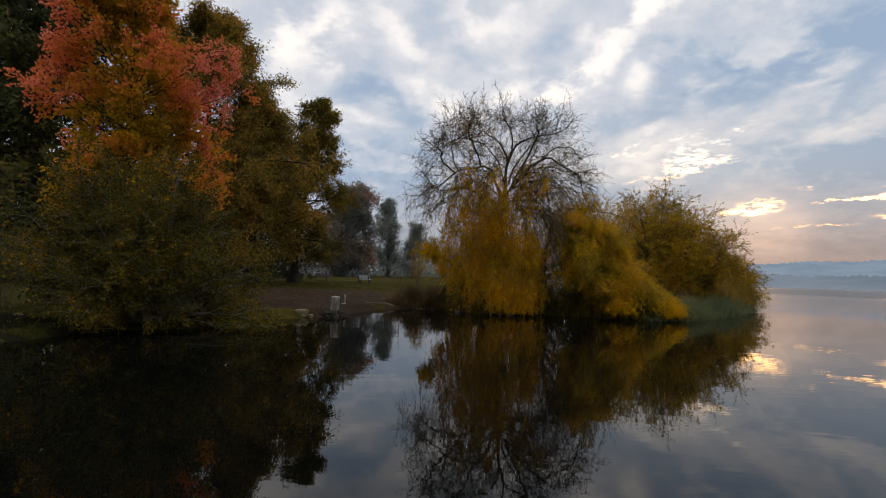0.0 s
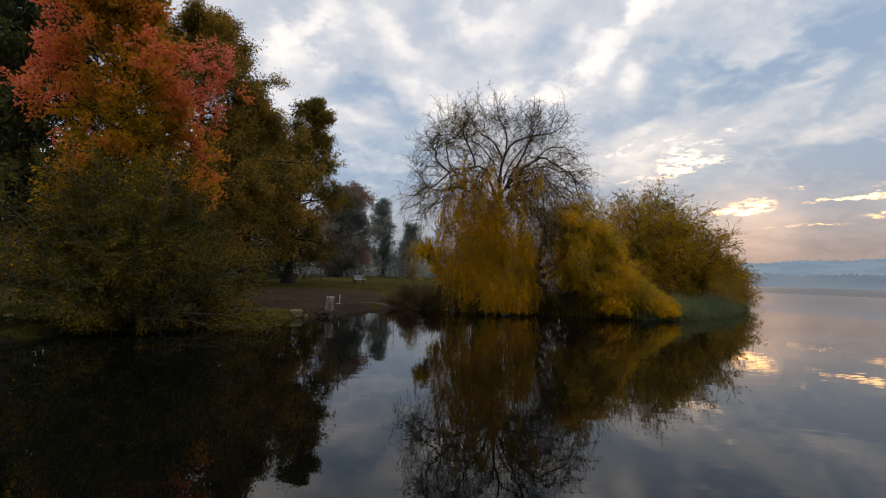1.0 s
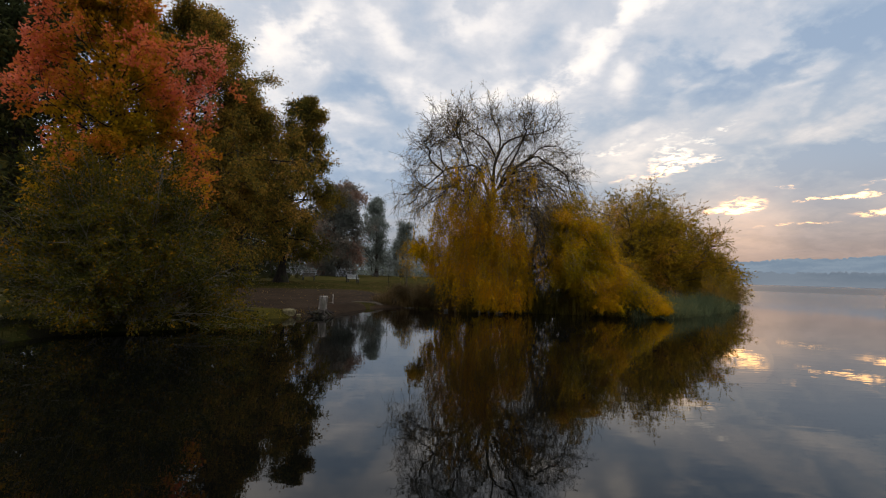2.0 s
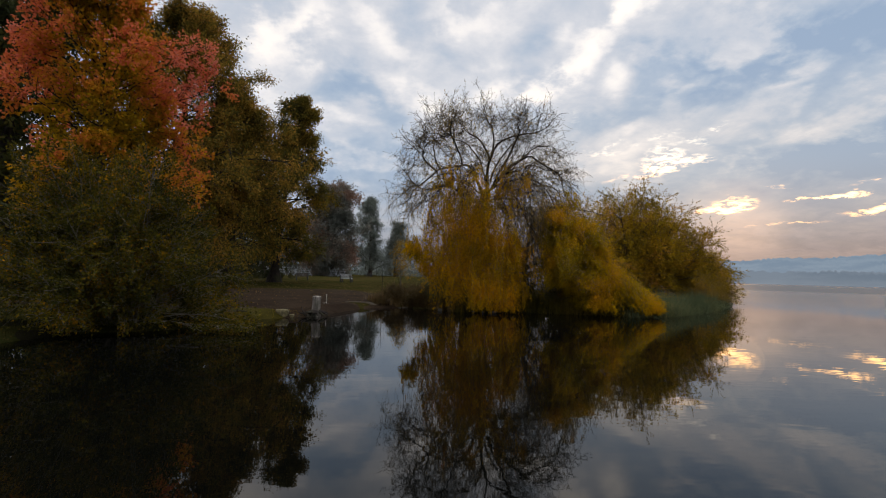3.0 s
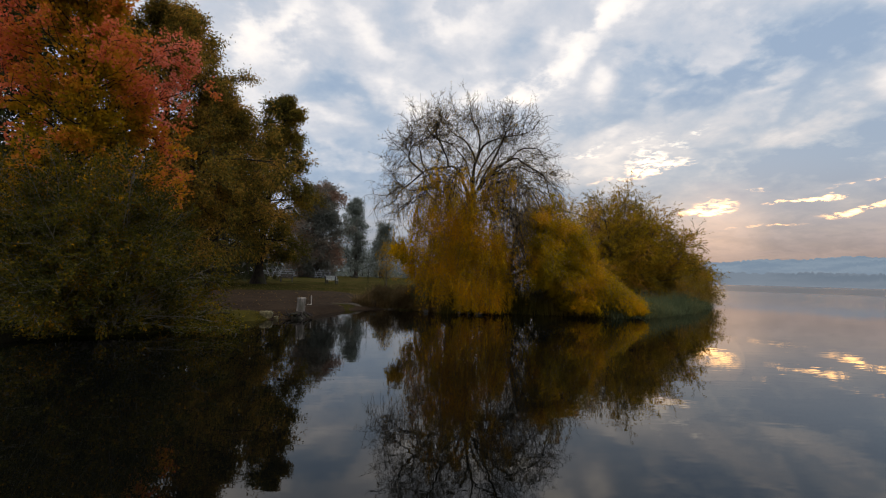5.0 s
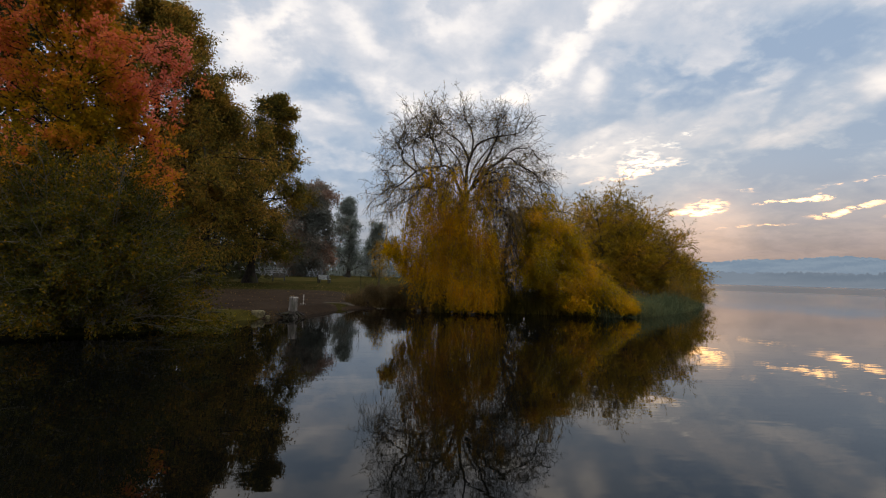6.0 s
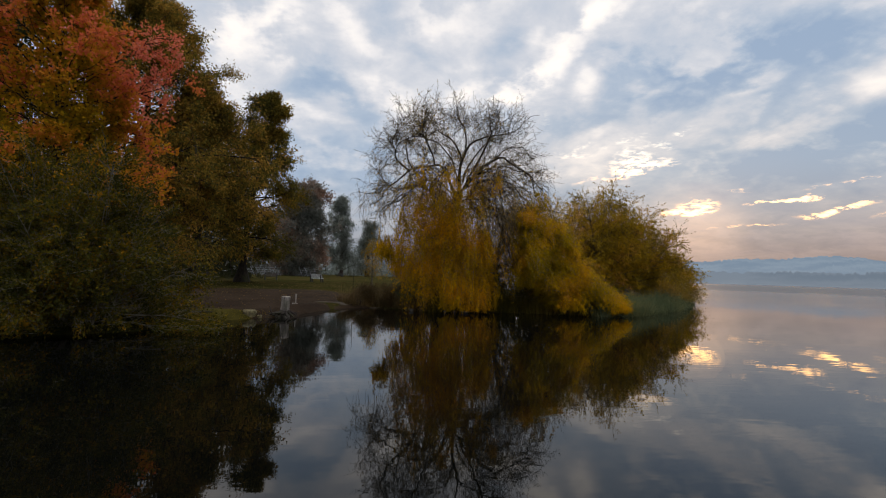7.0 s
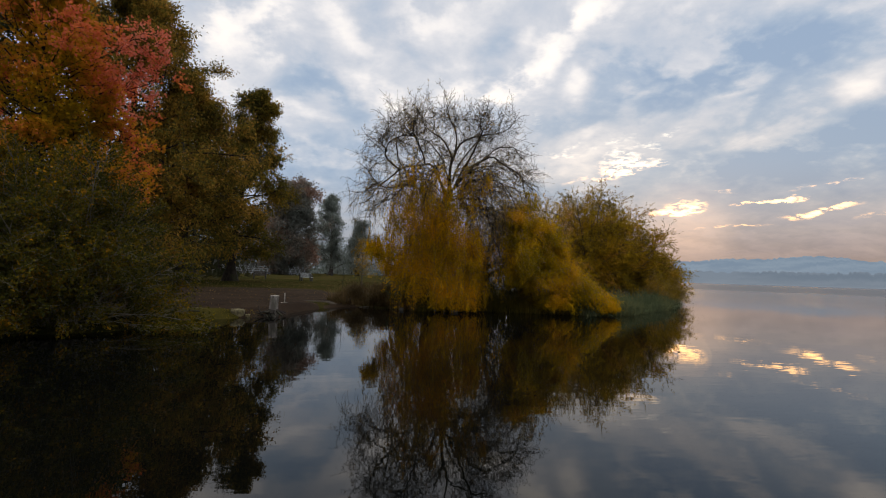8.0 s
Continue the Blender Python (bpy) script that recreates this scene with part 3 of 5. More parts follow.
def branching_tree(name, at, tall, trunk_r, shape, label, category, leaf_mat, bark, seed, limbs=60, start=0.12, rise=(35, 10), sag=-0.02,
                   leaf=(0.12, 0.08), second=9, per=14, spread=0.10, third=0, lean=(0, 0), hang=0.1, group="", twig_r=0.006, gap=0.0, jag=0.2, limb_r=0.28, inner=0.03, flare=1.75):
    """A tree with one leading stem: limbs all round it, as long as shape(height fraction) says, side shoots and leaves on them."""
    rng = np.random.default_rng(seed)
    x, y = at
    z = height_at(x, y) - 0.08
    root = thing(name, (x, y, z), label, category, group)
    n = 14
    s = np.linspace(0, 1, n)
    stem = np.stack([x + lean[0] * s ** 1.5 + 0.012 * tall * np.cumsum(rng.normal(0, 0.35, n)) * s,
                     y + lean[1] * s ** 1.5 + 0.012 * tall * np.cumsum(rng.normal(0, 0.35, n)) * s, z + tall * s], -1)
    girth = np.concatenate([[flare, 1.25], np.linspace(1.0, 0.06, n - 2)])
    tv, tf = tubes(stem[None], 1.0, 1.0, 10)
    c = np.repeat(stem, 10, 0)
    tv = c + (tv - c) * (trunk_r * np.repeat(girth, 10))[:, None]
    part("trunk", (tv, tf), bark, root, smooth=True)
    h = start + (1 - start) * (np.arange(limbs) + rng.uniform(0, 1, limbs)) / limbs
    h = np.minimum(h, 0.985)
    az = np.arange(limbs) * 137.5 + rng.normal(0, 18, limbs)
    reach = np.array([shape(v) for v in h]) * rng.uniform(1 - 1.4 * jag, 1 + 0.6 * jag, limbs)
    el = rise[0] + (rise[1] - rise[0]) * (1 - h) + rng.normal(0, 7, limbs)
    p0 = np.stack([np.interp(h, s, stem[:, k]) for k in range(3)], -1)
    one = grow(p0, polar(az, el), reach, 9, sag, 0.06, rng)
    q0, qd, qs, qi = along(one, second, max(0.22, inner), 1.0, rng)
    away = unit(np.cross(qd, rng.normal(0, 1, qd.shape)))
    two = grow(q0, qd * 0.75 + away * 0.75, np.maximum(reach[qi] * (1.05 - qs) * 0.55, 0.16 * reach[qi] + 0.12), 6, sag * 1.2, 0.12, rng)
    keep = rng.uniform(0, 1, len(two)) >= gap
    two = two[keep]
    wood = [tubes(one, trunk_r * limb_r * (reach / reach.max()) + 0.012, 0.006, 5), tubes(two[:, [0, 3, 5]], twig_r * 1.7, twig_r * 0.6, 3)]
    tips = two
    if third:
        r0, rd, rs, ri = along(two, third, 0.3, 1.0, rng)
        away = unit(np.cross(rd, rng.normal(0, 1, rd.shape)))
        tips = grow(r0, rd * 0.7 + away * 0.7, np.full(len(r0), 0.42 * leaf[0] * 8), 4, sag, 0.12, rng)
        wood.append(tubes(tips[:, [0, 3]], twig_r, twig_r * 0.5, 3))
    part("branchwork", joined(wood), bark, root, kind="stuff")
    green = [crown_from(tips, per, 0.1, 1.05, spread, leaf[0], leaf[1], rng, hang=hang)]
    if third:
        green.append(crown_from(two, max(per // 2, 3), 0.5, 1.02, spread, leaf[0], leaf[1], rng, hang=hang))
    green.append(crown_from(one, int(second * 6 * (1 - inner)), inner, 0.96, spread * 1.6, leaf[0], leaf[1], rng, hang=hang))
    part("crown", joined(green), leaf_mat, root)
    return root


def cone(wide, top=0.0, low=0.2, power=0.85):
    """Longest limbs at the fraction low, shorter to the top."""
    def shape(h):
        up = max(0.0, 1 - (h - low) / (1 - low)) if h > low else 1.0 - 0.35 * (low - h) / low
        return wide * (top + (1 - top) * min(1.0, up) ** power) + 0.15
    return shape


def egg(wide, at=0.5):
    def shape(h):
        k = (h - at) / (1 - at) if h > at else (at - h) / at
        return wide * math.sqrt(max(0.03, 1 - 0.9 * k * k))
    return shape


branching_tree("red_tree", (-9.75, 14.3), 12.4, 0.11, cone(2.8, 0.05, 0.46, 0.82), "slender autumn tree with red, pink and golden leaves", "tree",
               MAT_RED, MAT_BARK_DARK, 21, limbs=92, start=0.14, rise=(34, 16), sag=0.004, leaf=(0.105, 0.08), second=12, per=12, third=5, spread=0.06, gap=0.05, jag=0.42, limb_r=0.12, inner=0.05, lean=(-0.5, 0))

CYPRESSES = "tall cypress-like trees on the lawn"
branching_tree("cypress_tree", (-18.9, 36.4), 21.0, 0.42, cone(8.5, 0.0, 0.46, 0.62), "tall broad conical tree turning rusty brown", "tree", MAT_CYPRESS, MAT_BARK_DARK, 31,
               limbs=90, start=0.18, inner=0.22, rise=(14, 0), sag=-0.02, leaf=(0.23, 0.10), second=14, per=13, third=5, spread=0.22, hang=0.5, group=CYPRESSES, twig_r=0.012, jag=0.26)
branching_tree("cypress_tree", (-15.4, 37.6), 15.6, 0.36, cone(4.6, 0.0, 0.5, 0.8), "conical tree with rusty brown hanging sprays", "tree", MAT_CYPRESS, MAT_BARK_DARK, 32,
               limbs=52, start=0.28, inner=0.22, rise=(28, 6), sag=-0.025, leaf=(0.23, 0.10), second=12, per=13, third=5, spread=0.22, hang=0.5, group=CYPRESSES, twig_r=0.012, jag=0.42)
branching_tree("cypress_tree", (-14.75, 46.8), 18.2, 0.32, cone(4.8, 0.0, 0.30, 0.62), "open-crowned tree with dark trunk and olive-brown foliage", "tree", MAT_GREENISH, MAT_BARK_DARK, 33,
               limbs=62, start=0.17, inner=0.14, rise=(30, -5), sag=-0.03, leaf=(0.22, 0.10), second=14, per=12, third=5, spread=0.14, hang=0.45, group=CYPRESSES, twig_r=0.013, lean=(2.1, 0), jag=0.45, flare=2.6)
branching_tree("conifer_tree", (-25.7, 29.3), 22.0, 0.45, cone(5.8, 0.1, 0.2), "very dark green tall conifer", "tree", MAT_DARK, MAT_BARK_DARK, 34,
               limbs=64, start=0.06, rise=(22, -5), sag=-0.015, leaf=(0.40, 0.18), second=11, per=8, third=5, spread=0.24, hang=0.3, group=CYPRESSES, twig_r=0.012, jag=0.35)
branching_tree("conifer_tree", (-33.0, 32.0), 25.0, 0.5, cone(7.0, 0.1, 0.2), "very dark green broad conifer", "tree", MAT_DARK, MAT_BARK_DARK, 35,
               limbs=56, start=0.06, rise=(22, -5), sag=-0.015, leaf=(0.48, 0.22), second=10, per=7, third=4, spread=0.26, hang=0.3, group=CYPRESSES, twig_r=0.012, jag=0.35)


def shrub(name, at, rx, ry, tall, label, category, leaf_mat, bark, seed, stems=70, leaf=(0.07, 0.04), second=9, third=6, per=8, up=(15, 85), sag=-0.05,
          lean=(0, 0, 0), stem_r=0.03, spread=0.05, bottom=0.1, dome=0.8, droop=None, comb=(0.6, 0.6, 0.0), shoot=(3.0, 6.0)):
    """Many stems arching out of one foot, filling a dome."""
    rng = np.random.default_rng(seed)
    x, y = at
    z = height_at(x, y)
    root = thing(name, (x, y, z - 0.05), label, category)
    az, el = rng.uniform(0, 360, stems), up[0] + (up[1] - up[0]) * rng.uniform(0, 1, stems) ** dome
    d = polar(az, el)
    reach = 1.0 / np.sqrt((d[:, 0] / rx) ** 2 + (d[:, 1] / ry) ** 2 + (d[:, 2] / tall) ** 2) * rng.uniform(0.74, 1.06, stems)
    p0 = np.stack([x + rng.normal(0, rx * 0.10, stems), y + rng.normal(0, ry * 0.10, stems), np.full(stems, z - 0.05)], -1)
    first = d + np.array(lean) + np.array([0, 0, 0.35])
    one = grow(p0, first, reach, 10, sag, 0.07, rng)
    q0, qd, qs, qi = along(one, second, 0.25, 1.0, rng)
    away = unit(np.cross(qd, rng.normal(0, 1, qd.shape)))
    two = grow(q0, qd * 0.8 + away * 0.6 + np.array(lean), reach[qi] * (1.28 - qs) * 0.46 + 0.15, 6, sag, 0.12, rng)
    r0, rd, rs, ri = along(two, third, 0.2, 1.0, rng)
    away = unit(np.cross(rd, rng.normal(0, 1, rd.shape)))
    three = grow(r0, rd * 0.8 + away * 0.6, rng.uniform(*shoot, len(r0)) * max(leaf[0], 0.09), 4, sag * 1.3 if droop is None else droop, 0.12, rng)
    for a in (two, three):
        a[:, :, 2] = np.maximum(a[:, :, 2], bottom + 0.15 * rng.uniform(0, 1, a.shape[:2]))
    part("stem_mass", tubes(one, stem_r, stem_r * 0.25, 5), bark, root, kind="stuff")
    part("twig_work", joined([tubes(two[:, [0, 3, 5]], stem_r * 0.28, stem_r * 0.12, 3), tubes(three[:, [0, 3]], 0.004, 0.002, 3)]), bark, root, kind="stuff")
    part("foliage", joined([crown_from(three, per, 0.0, 1.05, spread, leaf[0], leaf[1], rng, comb[0], comb[2], comb[1]), crown_from(two, per, 0.3, 1.02, spread, leaf[0], leaf[1], rng, comb[0], comb[2], comb[1])]), leaf_mat, root)
    return root


shrub("lakeside_bush", (-8.05, 12.7), 2.85, 2.6, 4.2, "dense dark green bush with yellowing leaves overhanging the water", "bush", MAT_BUSH, MAT_TWIG_PALE, 41,
      stems=105, leaf=(0.080, 0.046), second=9, third=6, per=12, up=(0, 85), sag=-0.035, stem_r=0.025, spread=0.05)
shrub("shrub_willow", (14.9, 33.3), 6.5, 4.6, 7.7, "broad bushy willow with narrow olive and rusty leaves", "tree", MAT_SHRUB, MAT_BARK, 45,
      stems=110, leaf=(0.19, 0.038), second=11, third=6, per=13, up=(2, 85), sag=-0.035, lean=(0.06, 0, 0), stem_r=0.05, spread=0.04, dome=0.95,
      droop=-0.22, comb=(1.0, 0.32, 0.25), shoot=(2.6, 5.6))

shrub("shrub_willow", (18.7, 33.3), 3.3, 2.4, 5.4, "bushy willow with feathery olive shoots at the end of the spit", "tree", MAT_SHRUB, MAT_BARK, 46,
      stems=60, leaf=(0.19, 0.040), second=10, third=6, per=12, up=(2, 85), sag=-0.02, lean=(0.22, 0, 0.1), stem_r=0.035, spread=0.04, dome=0.95,
      droop=-0.10, comb=(1.0, 0.30, 0.15), shoot=(2.6, 5.6))


# ---- the weeping willow ----
def curtain(foot, per, leaf, rng, drop, low, spread=0.015, drift=0.05, first=None, pull=-0.25):
    """Hanging strands from the places in foot, setting out along first, with narrow leaves."""
    n = len(foot)
    d = np.stack([rng.normal(0, 0.35, n), rng.normal(0, 0.35, n), np.full(n, -0.6)], -1)
    if first is not None:
        d = d * 0.5 + first
    low = np.broadcast_to(np.asarray(low, dtype=float), (n,)) + 0.3 * rng.uniform(0, 1, n)
    path = grow(foot, d, np.minimum(drop, np.maximum(foot[:, 2] - low, 0.15) * 1.08), 10, pull, drift, rng)
    path[:, :, 2] = np.maximum(path[:, :, 2], low[:, None])
    at, way, _, _ = along(path, per, 0.02, 1.0, rng)
    at = at + rng.normal(0, spread, at.shape)
    w = way * 0.8 + rng.normal(0, 0.55, at.shape)
    w[:, 2] -= 0.25
    return path, leaves(at, w, leaf[0], leaf[1], rng)


def bunched(centre, each, sx, sz, rng):
    """each places round every centre, and the number of the bunch that each belongs to."""
    i = np.repeat(np.arange(len(centre)), each)
    return centre[i] + np.stack([rng.normal(0, sx, len(i)), rng.normal(0, sx, len(i)), rng.normal(0, sz, len(i))], -1), i


def bent(points, n):
    """A smooth path of n points through a few places."""
    p = np.array(points)
    p = np.concatenate([[2 * p[0] - p[1]], p, [2 * p[-1] - p[-2]]])
    u = np.linspace(0, len(p) - 3 - 1e-6, n)
    i, k = u.astype(int), (u % 1)[:, None]
    a, b, c, d = p[i], p[i + 1], p[i + 2], p[i + 3]
    return 0.5 * (2 * b + (c - a) * k + (2 * a - 5 * b + 4 * c - d) * k ** 2 + (3 * b - a - 3 * c + d) * k ** 3)


def build_willow():
    x, y = 2.15, 22.3
    z = height_at(x, y) - 0.1
    root = thing("weeping_willow", (x, y, z), "old weeping willow, bare wiry top and golden hanging leaves", "tree")
    stem = bent([(2.18, 22.30, 0.01), (2.01, 22.40, 1.66), (1.99, 22.35, 3.28), (2.53, 22.25, 4.69), (2.91, 22.20, 5.57)], 16)
    t = np.linspace(0, 1, 16)
    tv, tf = tubes(stem[None], 1.0, 1.0, 12)
    c = np.repeat(stem, 12, 0)
    rad = np.repeat(0.27 * (1 + 0.8 * np.exp(-t * 9)) * (1 - 0.35 * t), 12) * (1 + 0.08 * np.sin(np.tile(np.arange(12), 16) * 2.1 + np.repeat(t, 12) * 9))
    part("trunk", (c + (tv - c) * rad[:, None], tf), MAT_BARK_DARK, root, smooth=True)
    heart, size = np.array([2.85, 22.3, 4.9]), np.array([4.95, 3.5, 5.1])
    rng = np.random.default_rng(53)
    one = []

    def within(p, edge, slack):
        """Draw in what reaches out of the crown's dome."""
        r = np.maximum(np.linalg.norm((p - heart) / size, axis=-1, keepdims=True), 1e-6)
        return heart + (p - heart) * np.where((r > edge) & (p[..., 2:] > heart[2]), (edge + (r - edge) * slack) / r, 1.0)

    def limb(thick, *places):
        path = bent(places, 16)
        u = np.linspace(0, 1, 16)[:, None]
        for f in (2.0, 4.0, 7.0):
            path = path + np.sin(u * f * 3.1416) * rng.normal(0, 0.16 / f, (1, 3))
        path = within(path, 0.80, 0.6)
        one.append(path)
        part("limb", tubes(path[None], thick * 0.52, 0.014, 7), MAT_BARK_DARK, root, smooth=True)

    limb(0.15, (2.85, 22.20, 5.46), (2.97, 22.20, 7.10), (3.43, 22.00, 8.05), (4.91, 21.80, 8.61), (6.12, 21.70, 9.38))
    limb(0.10, (3.00, 22.20, 7.24), (3.16, 22.40, 8.40), (2.94, 22.60, 9.44), (2.65, 22.70, 10.37))
    limb(0.09, (3.00, 22.20, 7.10), (2.46, 22.50, 8.21), (1.87, 22.80, 8.84), (1.52, 23.00, 9.92))
    limb(0.13, (2.94, 22.20, 5.41), (3.62, 21.80, 6.62), (4.71, 21.40, 7.23), (5.66, 21.00, 6.39), (6.27, 20.90, 5.31))
    limb(0.09, (3.32, 22.00, 6.20), (4.55, 22.50, 7.42), (6.23, 23.20, 8.54), (7.44, 23.60, 8.23))
    limb(0.13, (2.69, 22.20, 5.45), (1.95, 21.90, 6.75), (0.69, 21.40, 6.49), (-0.50, 21.00, 5.56), (-1.22, 20.80, 4.68))
    limb(0.08, (1.62, 21.80, 6.82), (1.27, 21.60, 7.65), (0.96, 21.40, 8.56), (1.14, 21.30, 9.57))
    limb(0.10, (0.46, 21.50, 6.42), (-0.13, 21.60, 6.72), (-0.19, 21.60, 7.70), (0.57, 21.80, 8.27), (1.37, 21.90, 8.25))
    limb(0.07, (-0.17, 21.60, 7.25), (-0.59, 21.40, 8.11), (-0.51, 21.20, 8.90))
    limb(0.12, (2.51, 22.20, 5.12), (1.18, 22.80, 5.89), (-0.36, 23.30, 5.96), (-1.45, 23.60, 6.85))
    limb(0.08, (1.18, 22.80, 5.89), (0.36, 23.60, 7.78), (-0.03, 24.00, 9.06), (0.47, 24.10, 10.16))
    limb(0.10, (2.87, 22.20, 4.86), (3.91, 21.70, 4.99), (4.78, 21.20, 4.48), (5.26, 21.00, 3.42))
    limb(0.10, (3.01, 22.30, 5.21), (4.54, 23.00, 5.98), (6.58, 23.80, 6.29), (7.88, 24.20, 5.42))
    limb(0.10, (2.78, 22.20, 5.40), (2.13, 20.90, 6.24), (1.71, 20.10, 5.86), (1.47, 19.70, 4.64))
    limb(0.09, (2.98, 22.20, 5.73), (3.74, 21.00, 6.45), (4.22, 20.20, 5.97), (4.55, 19.90, 4.89))
    limb(0.09, (2.86, 22.30, 5.75), (2.52, 23.30, 7.49), (1.76, 24.20, 8.88), (0.81, 24.70, 9.70))
    limb(0.09, (3.04, 22.30, 6.16), (4.14, 23.40, 8.23), (5.17, 24.30, 9.63), (5.81, 24.60, 10.82))
    limb(0.09, (3.16, 22.20, 6.01), (4.03, 21.30, 7.84), (4.16, 20.80, 8.74), (3.85, 20.60, 9.43))
    limb(0.08, (3.10, 22.10, 5.77), (4.07, 21.30, 6.13), (5.01, 20.90, 5.88), (5.76, 20.70, 4.75))
    limb(0.08, (3.06, 22.30, 5.43), (4.30, 22.90, 5.85), (5.40, 23.30, 5.55), (6.22, 23.50, 4.29))
    limb(0.08, (3.31, 22.00, 6.30), (4.50, 22.20, 6.88), (5.84, 22.50, 6.99), (7.02, 22.70, 6.35))
    limb(0.07, (2.85, 22.10, 5.12), (3.55, 21.20, 5.26), (4.23, 20.70, 4.88), (4.53, 20.50, 3.86))
    limb(0.07, (2.63, 22.10, 5.49), (1.59, 21.00, 5.86), (0.68, 20.40, 5.59), (-0.04, 20.10, 4.72))
    one = np.stack(one)

    def shoots(parent, per, lo, outward, wild, length, n, wob, up_pull):
        """Side shoots that turn up in the top of the crown and hang in its skirts."""
        p, d, s, _ = along(parent, per, lo, 1.0, rng)
        way = unit((p - heart) / size)
        high = np.clip((p[:, 2] - 5.4) / 2.6, 0, 1)
        way = way * outward + d * 0.3 + rng.normal(0, wild, p.shape)
        bend = up_pull[0] + (up_pull[1] - up_pull[0]) * high + rng.normal(0, 0.06, len(p))
        return within(grow(p, way, rng.uniform(*length, len(p)), n, bend, wob, rng), rng.uniform(0.82, 1.14, (len(p), 1, 1)), 0.4)

    two = shoots(one, 14, 0.10, 0.40, 0.50, (0.6, 1.9), 9, 0.15, (-0.09, 0.02))
    three = shoots(two, 6, 0.08, 0.30, 0.52, (0.45, 1.15), 7, 0.18, (-0.14, 0.05))
    four = shoots(three, 5, 0.08, 0.22, 0.5, (0.25, 0.7), 5, 0.2, (-0.24, 0.08))
    # wispy sprigs that stand up out of the top
    tip = two[two[:, -1, 2] > 8.3][:, -1]
    tip = tip[rng.permutation(len(tip))[:44]]
    sprig = grow(tip, np.column_stack([(tip[:, 0] - heart[0]) * 0.16 + rng.normal(0, 0.3, len(tip)), rng.normal(0, 0.3, len(tip)), np.full(len(tip), 1.0)]), rng.uniform(0.5, 1.15, len(tip)), 9, 0.02, 0.16, rng)
    s0, sd, _, _ = along(sprig, 11, 0.1, 1.0, rng)
    spray = grow(s0, sd * 0.6 + rng.normal(0, 0.55, s0.shape), rng.uniform(0.12, 0.4, len(s0)), 5, 0.06, 0.2, rng)
    three = np.concatenate([three, sprig[:, 1:8]])
    four = np.concatenate([four, spray])
    part("branchwork", joined([tubes(two[:, ::2], 0.013, 0.007, 4), tubes(three[:, [0, 2, 4, 6]], 0.0072, 0.0048, 3)]), MAT_BARK_DARK, root, kind="stuff")
    part("twig_work", tubes(four[:, [0, 2, 4]], 0.0052, 0.004, 3), MAT_TWIG, root, kind="stuff")
    some = four[rng.uniform(0, 1, len(four)) < np.interp(four[:, 0, 2], [5.0, 6.5, 7.5], [0.8, 0.5, 0.14]) * np.where((four[:, 0, 0] > 3.8) | (four[:, 0, 0] < 0.2), 0.3, 1.0)]
    part("sparse_foliage", crown_from(some, 3, 0.2, 1.0, 0.02, 0.075, 0.026, rng, hang=0.3), MAT_OLIVE, root)
    # golden tresses in bunches under the lower limbs, some down to the water
    rng = np.random.default_rng(54)
    m = 150
    tress = np.column_stack([-0.35 + 4.6 * (np.arange(24) / 23) ** 0.62 + rng.normal(0, 0.12, 24), rng.normal(21.5, 0.95, 24)])
    pick = rng.integers(0, 24, m)
    cx = tress[pick, 0] + rng.normal(0, 0.13, m)
    top = np.interp(cx, [-0.9, -0.3, 0.4, 0.9, 2.2, 3.0, 3.6, 4.4], [3.2, 4.1, 4.9, 5.7, 5.9, 5.3, 4.5, 4.2])
    cy = tress[pick, 1] + rng.normal(0, 0.25, m)
    floor_z = np.interp(cx, [-0.9, 0.2, 1.0], [3.1, 2.3, 1.3])
    mid = np.stack([cx, cy, floor_z + (top - floor_z) * rng.uniform(0.0, 1.0, m)], -1)
    foot, b = bunched(mid, 14, 0.16, 0.28, rng)
    flow = np.stack([np.clip((cx - 2.0) * 0.05, -0.1, 0.1) + rng.normal(0, 0.18, m), rng.normal(-0.1, 0.25, m), rng.uniform(-0.3, 0.25, m)], -1)
    long = rng.uniform(0.9, 3.4, m)
    low = np.interp(foot[:, 0], [-1.4, -0.6, 0.2, 0.7, 1.1, 4.4], [2.9, 2.3, 1.5, 0.9, 0.05, 0.03])
    strands, hair = curtain(foot, 42, (0.105, 0.031), rng, long[b] * rng.uniform(0.6, 1.1, len(b)), low, 0.035, 0.07, flow[b])
    # short sprays on the shoots over the curtain
    up = two[(two[:, -1, 2] > 4.0) & (two[:, -1, 2] < 7.2) & (two[:, -1, 0] < 4.4) & (two[:, -1, 0] > 0.0)]
    e0 = along(up, 15, 0.1, 1.0, rng)[0]
    e0 = e0[rng.uniform(0, 1, len(e0)) < np.interp(e0[:, 2], [4.0, 5.8, 6.9], [1.0, 0.8, 0.3])]
    short, wisps = curtain(e0, 15, (0.10, 0.030), rng, rng.uniform(0.25, 0.9, len(e0)), 0.5, 0.03)
    # nearly leafless trailing strands on the other side
    right = three[(((three[:, -1, 0] > 3.9) & (three[:, -1, 0] < 5.6)) | (three[:, -1, 0] < 0.0)) & (three[:, -1, 2] < 6.6)]
    b0 = along(right, 1, 0.2, 1.0, rng)[0]
    bare, rest = curtain(b0, 3, (0.08, 0.024), rng, rng.uniform(0.6, 2.2, len(b0)) * np.where(b0[:, 0] < 1.0, 0.5, 1.0), 0.8, 0.02, 0.08)
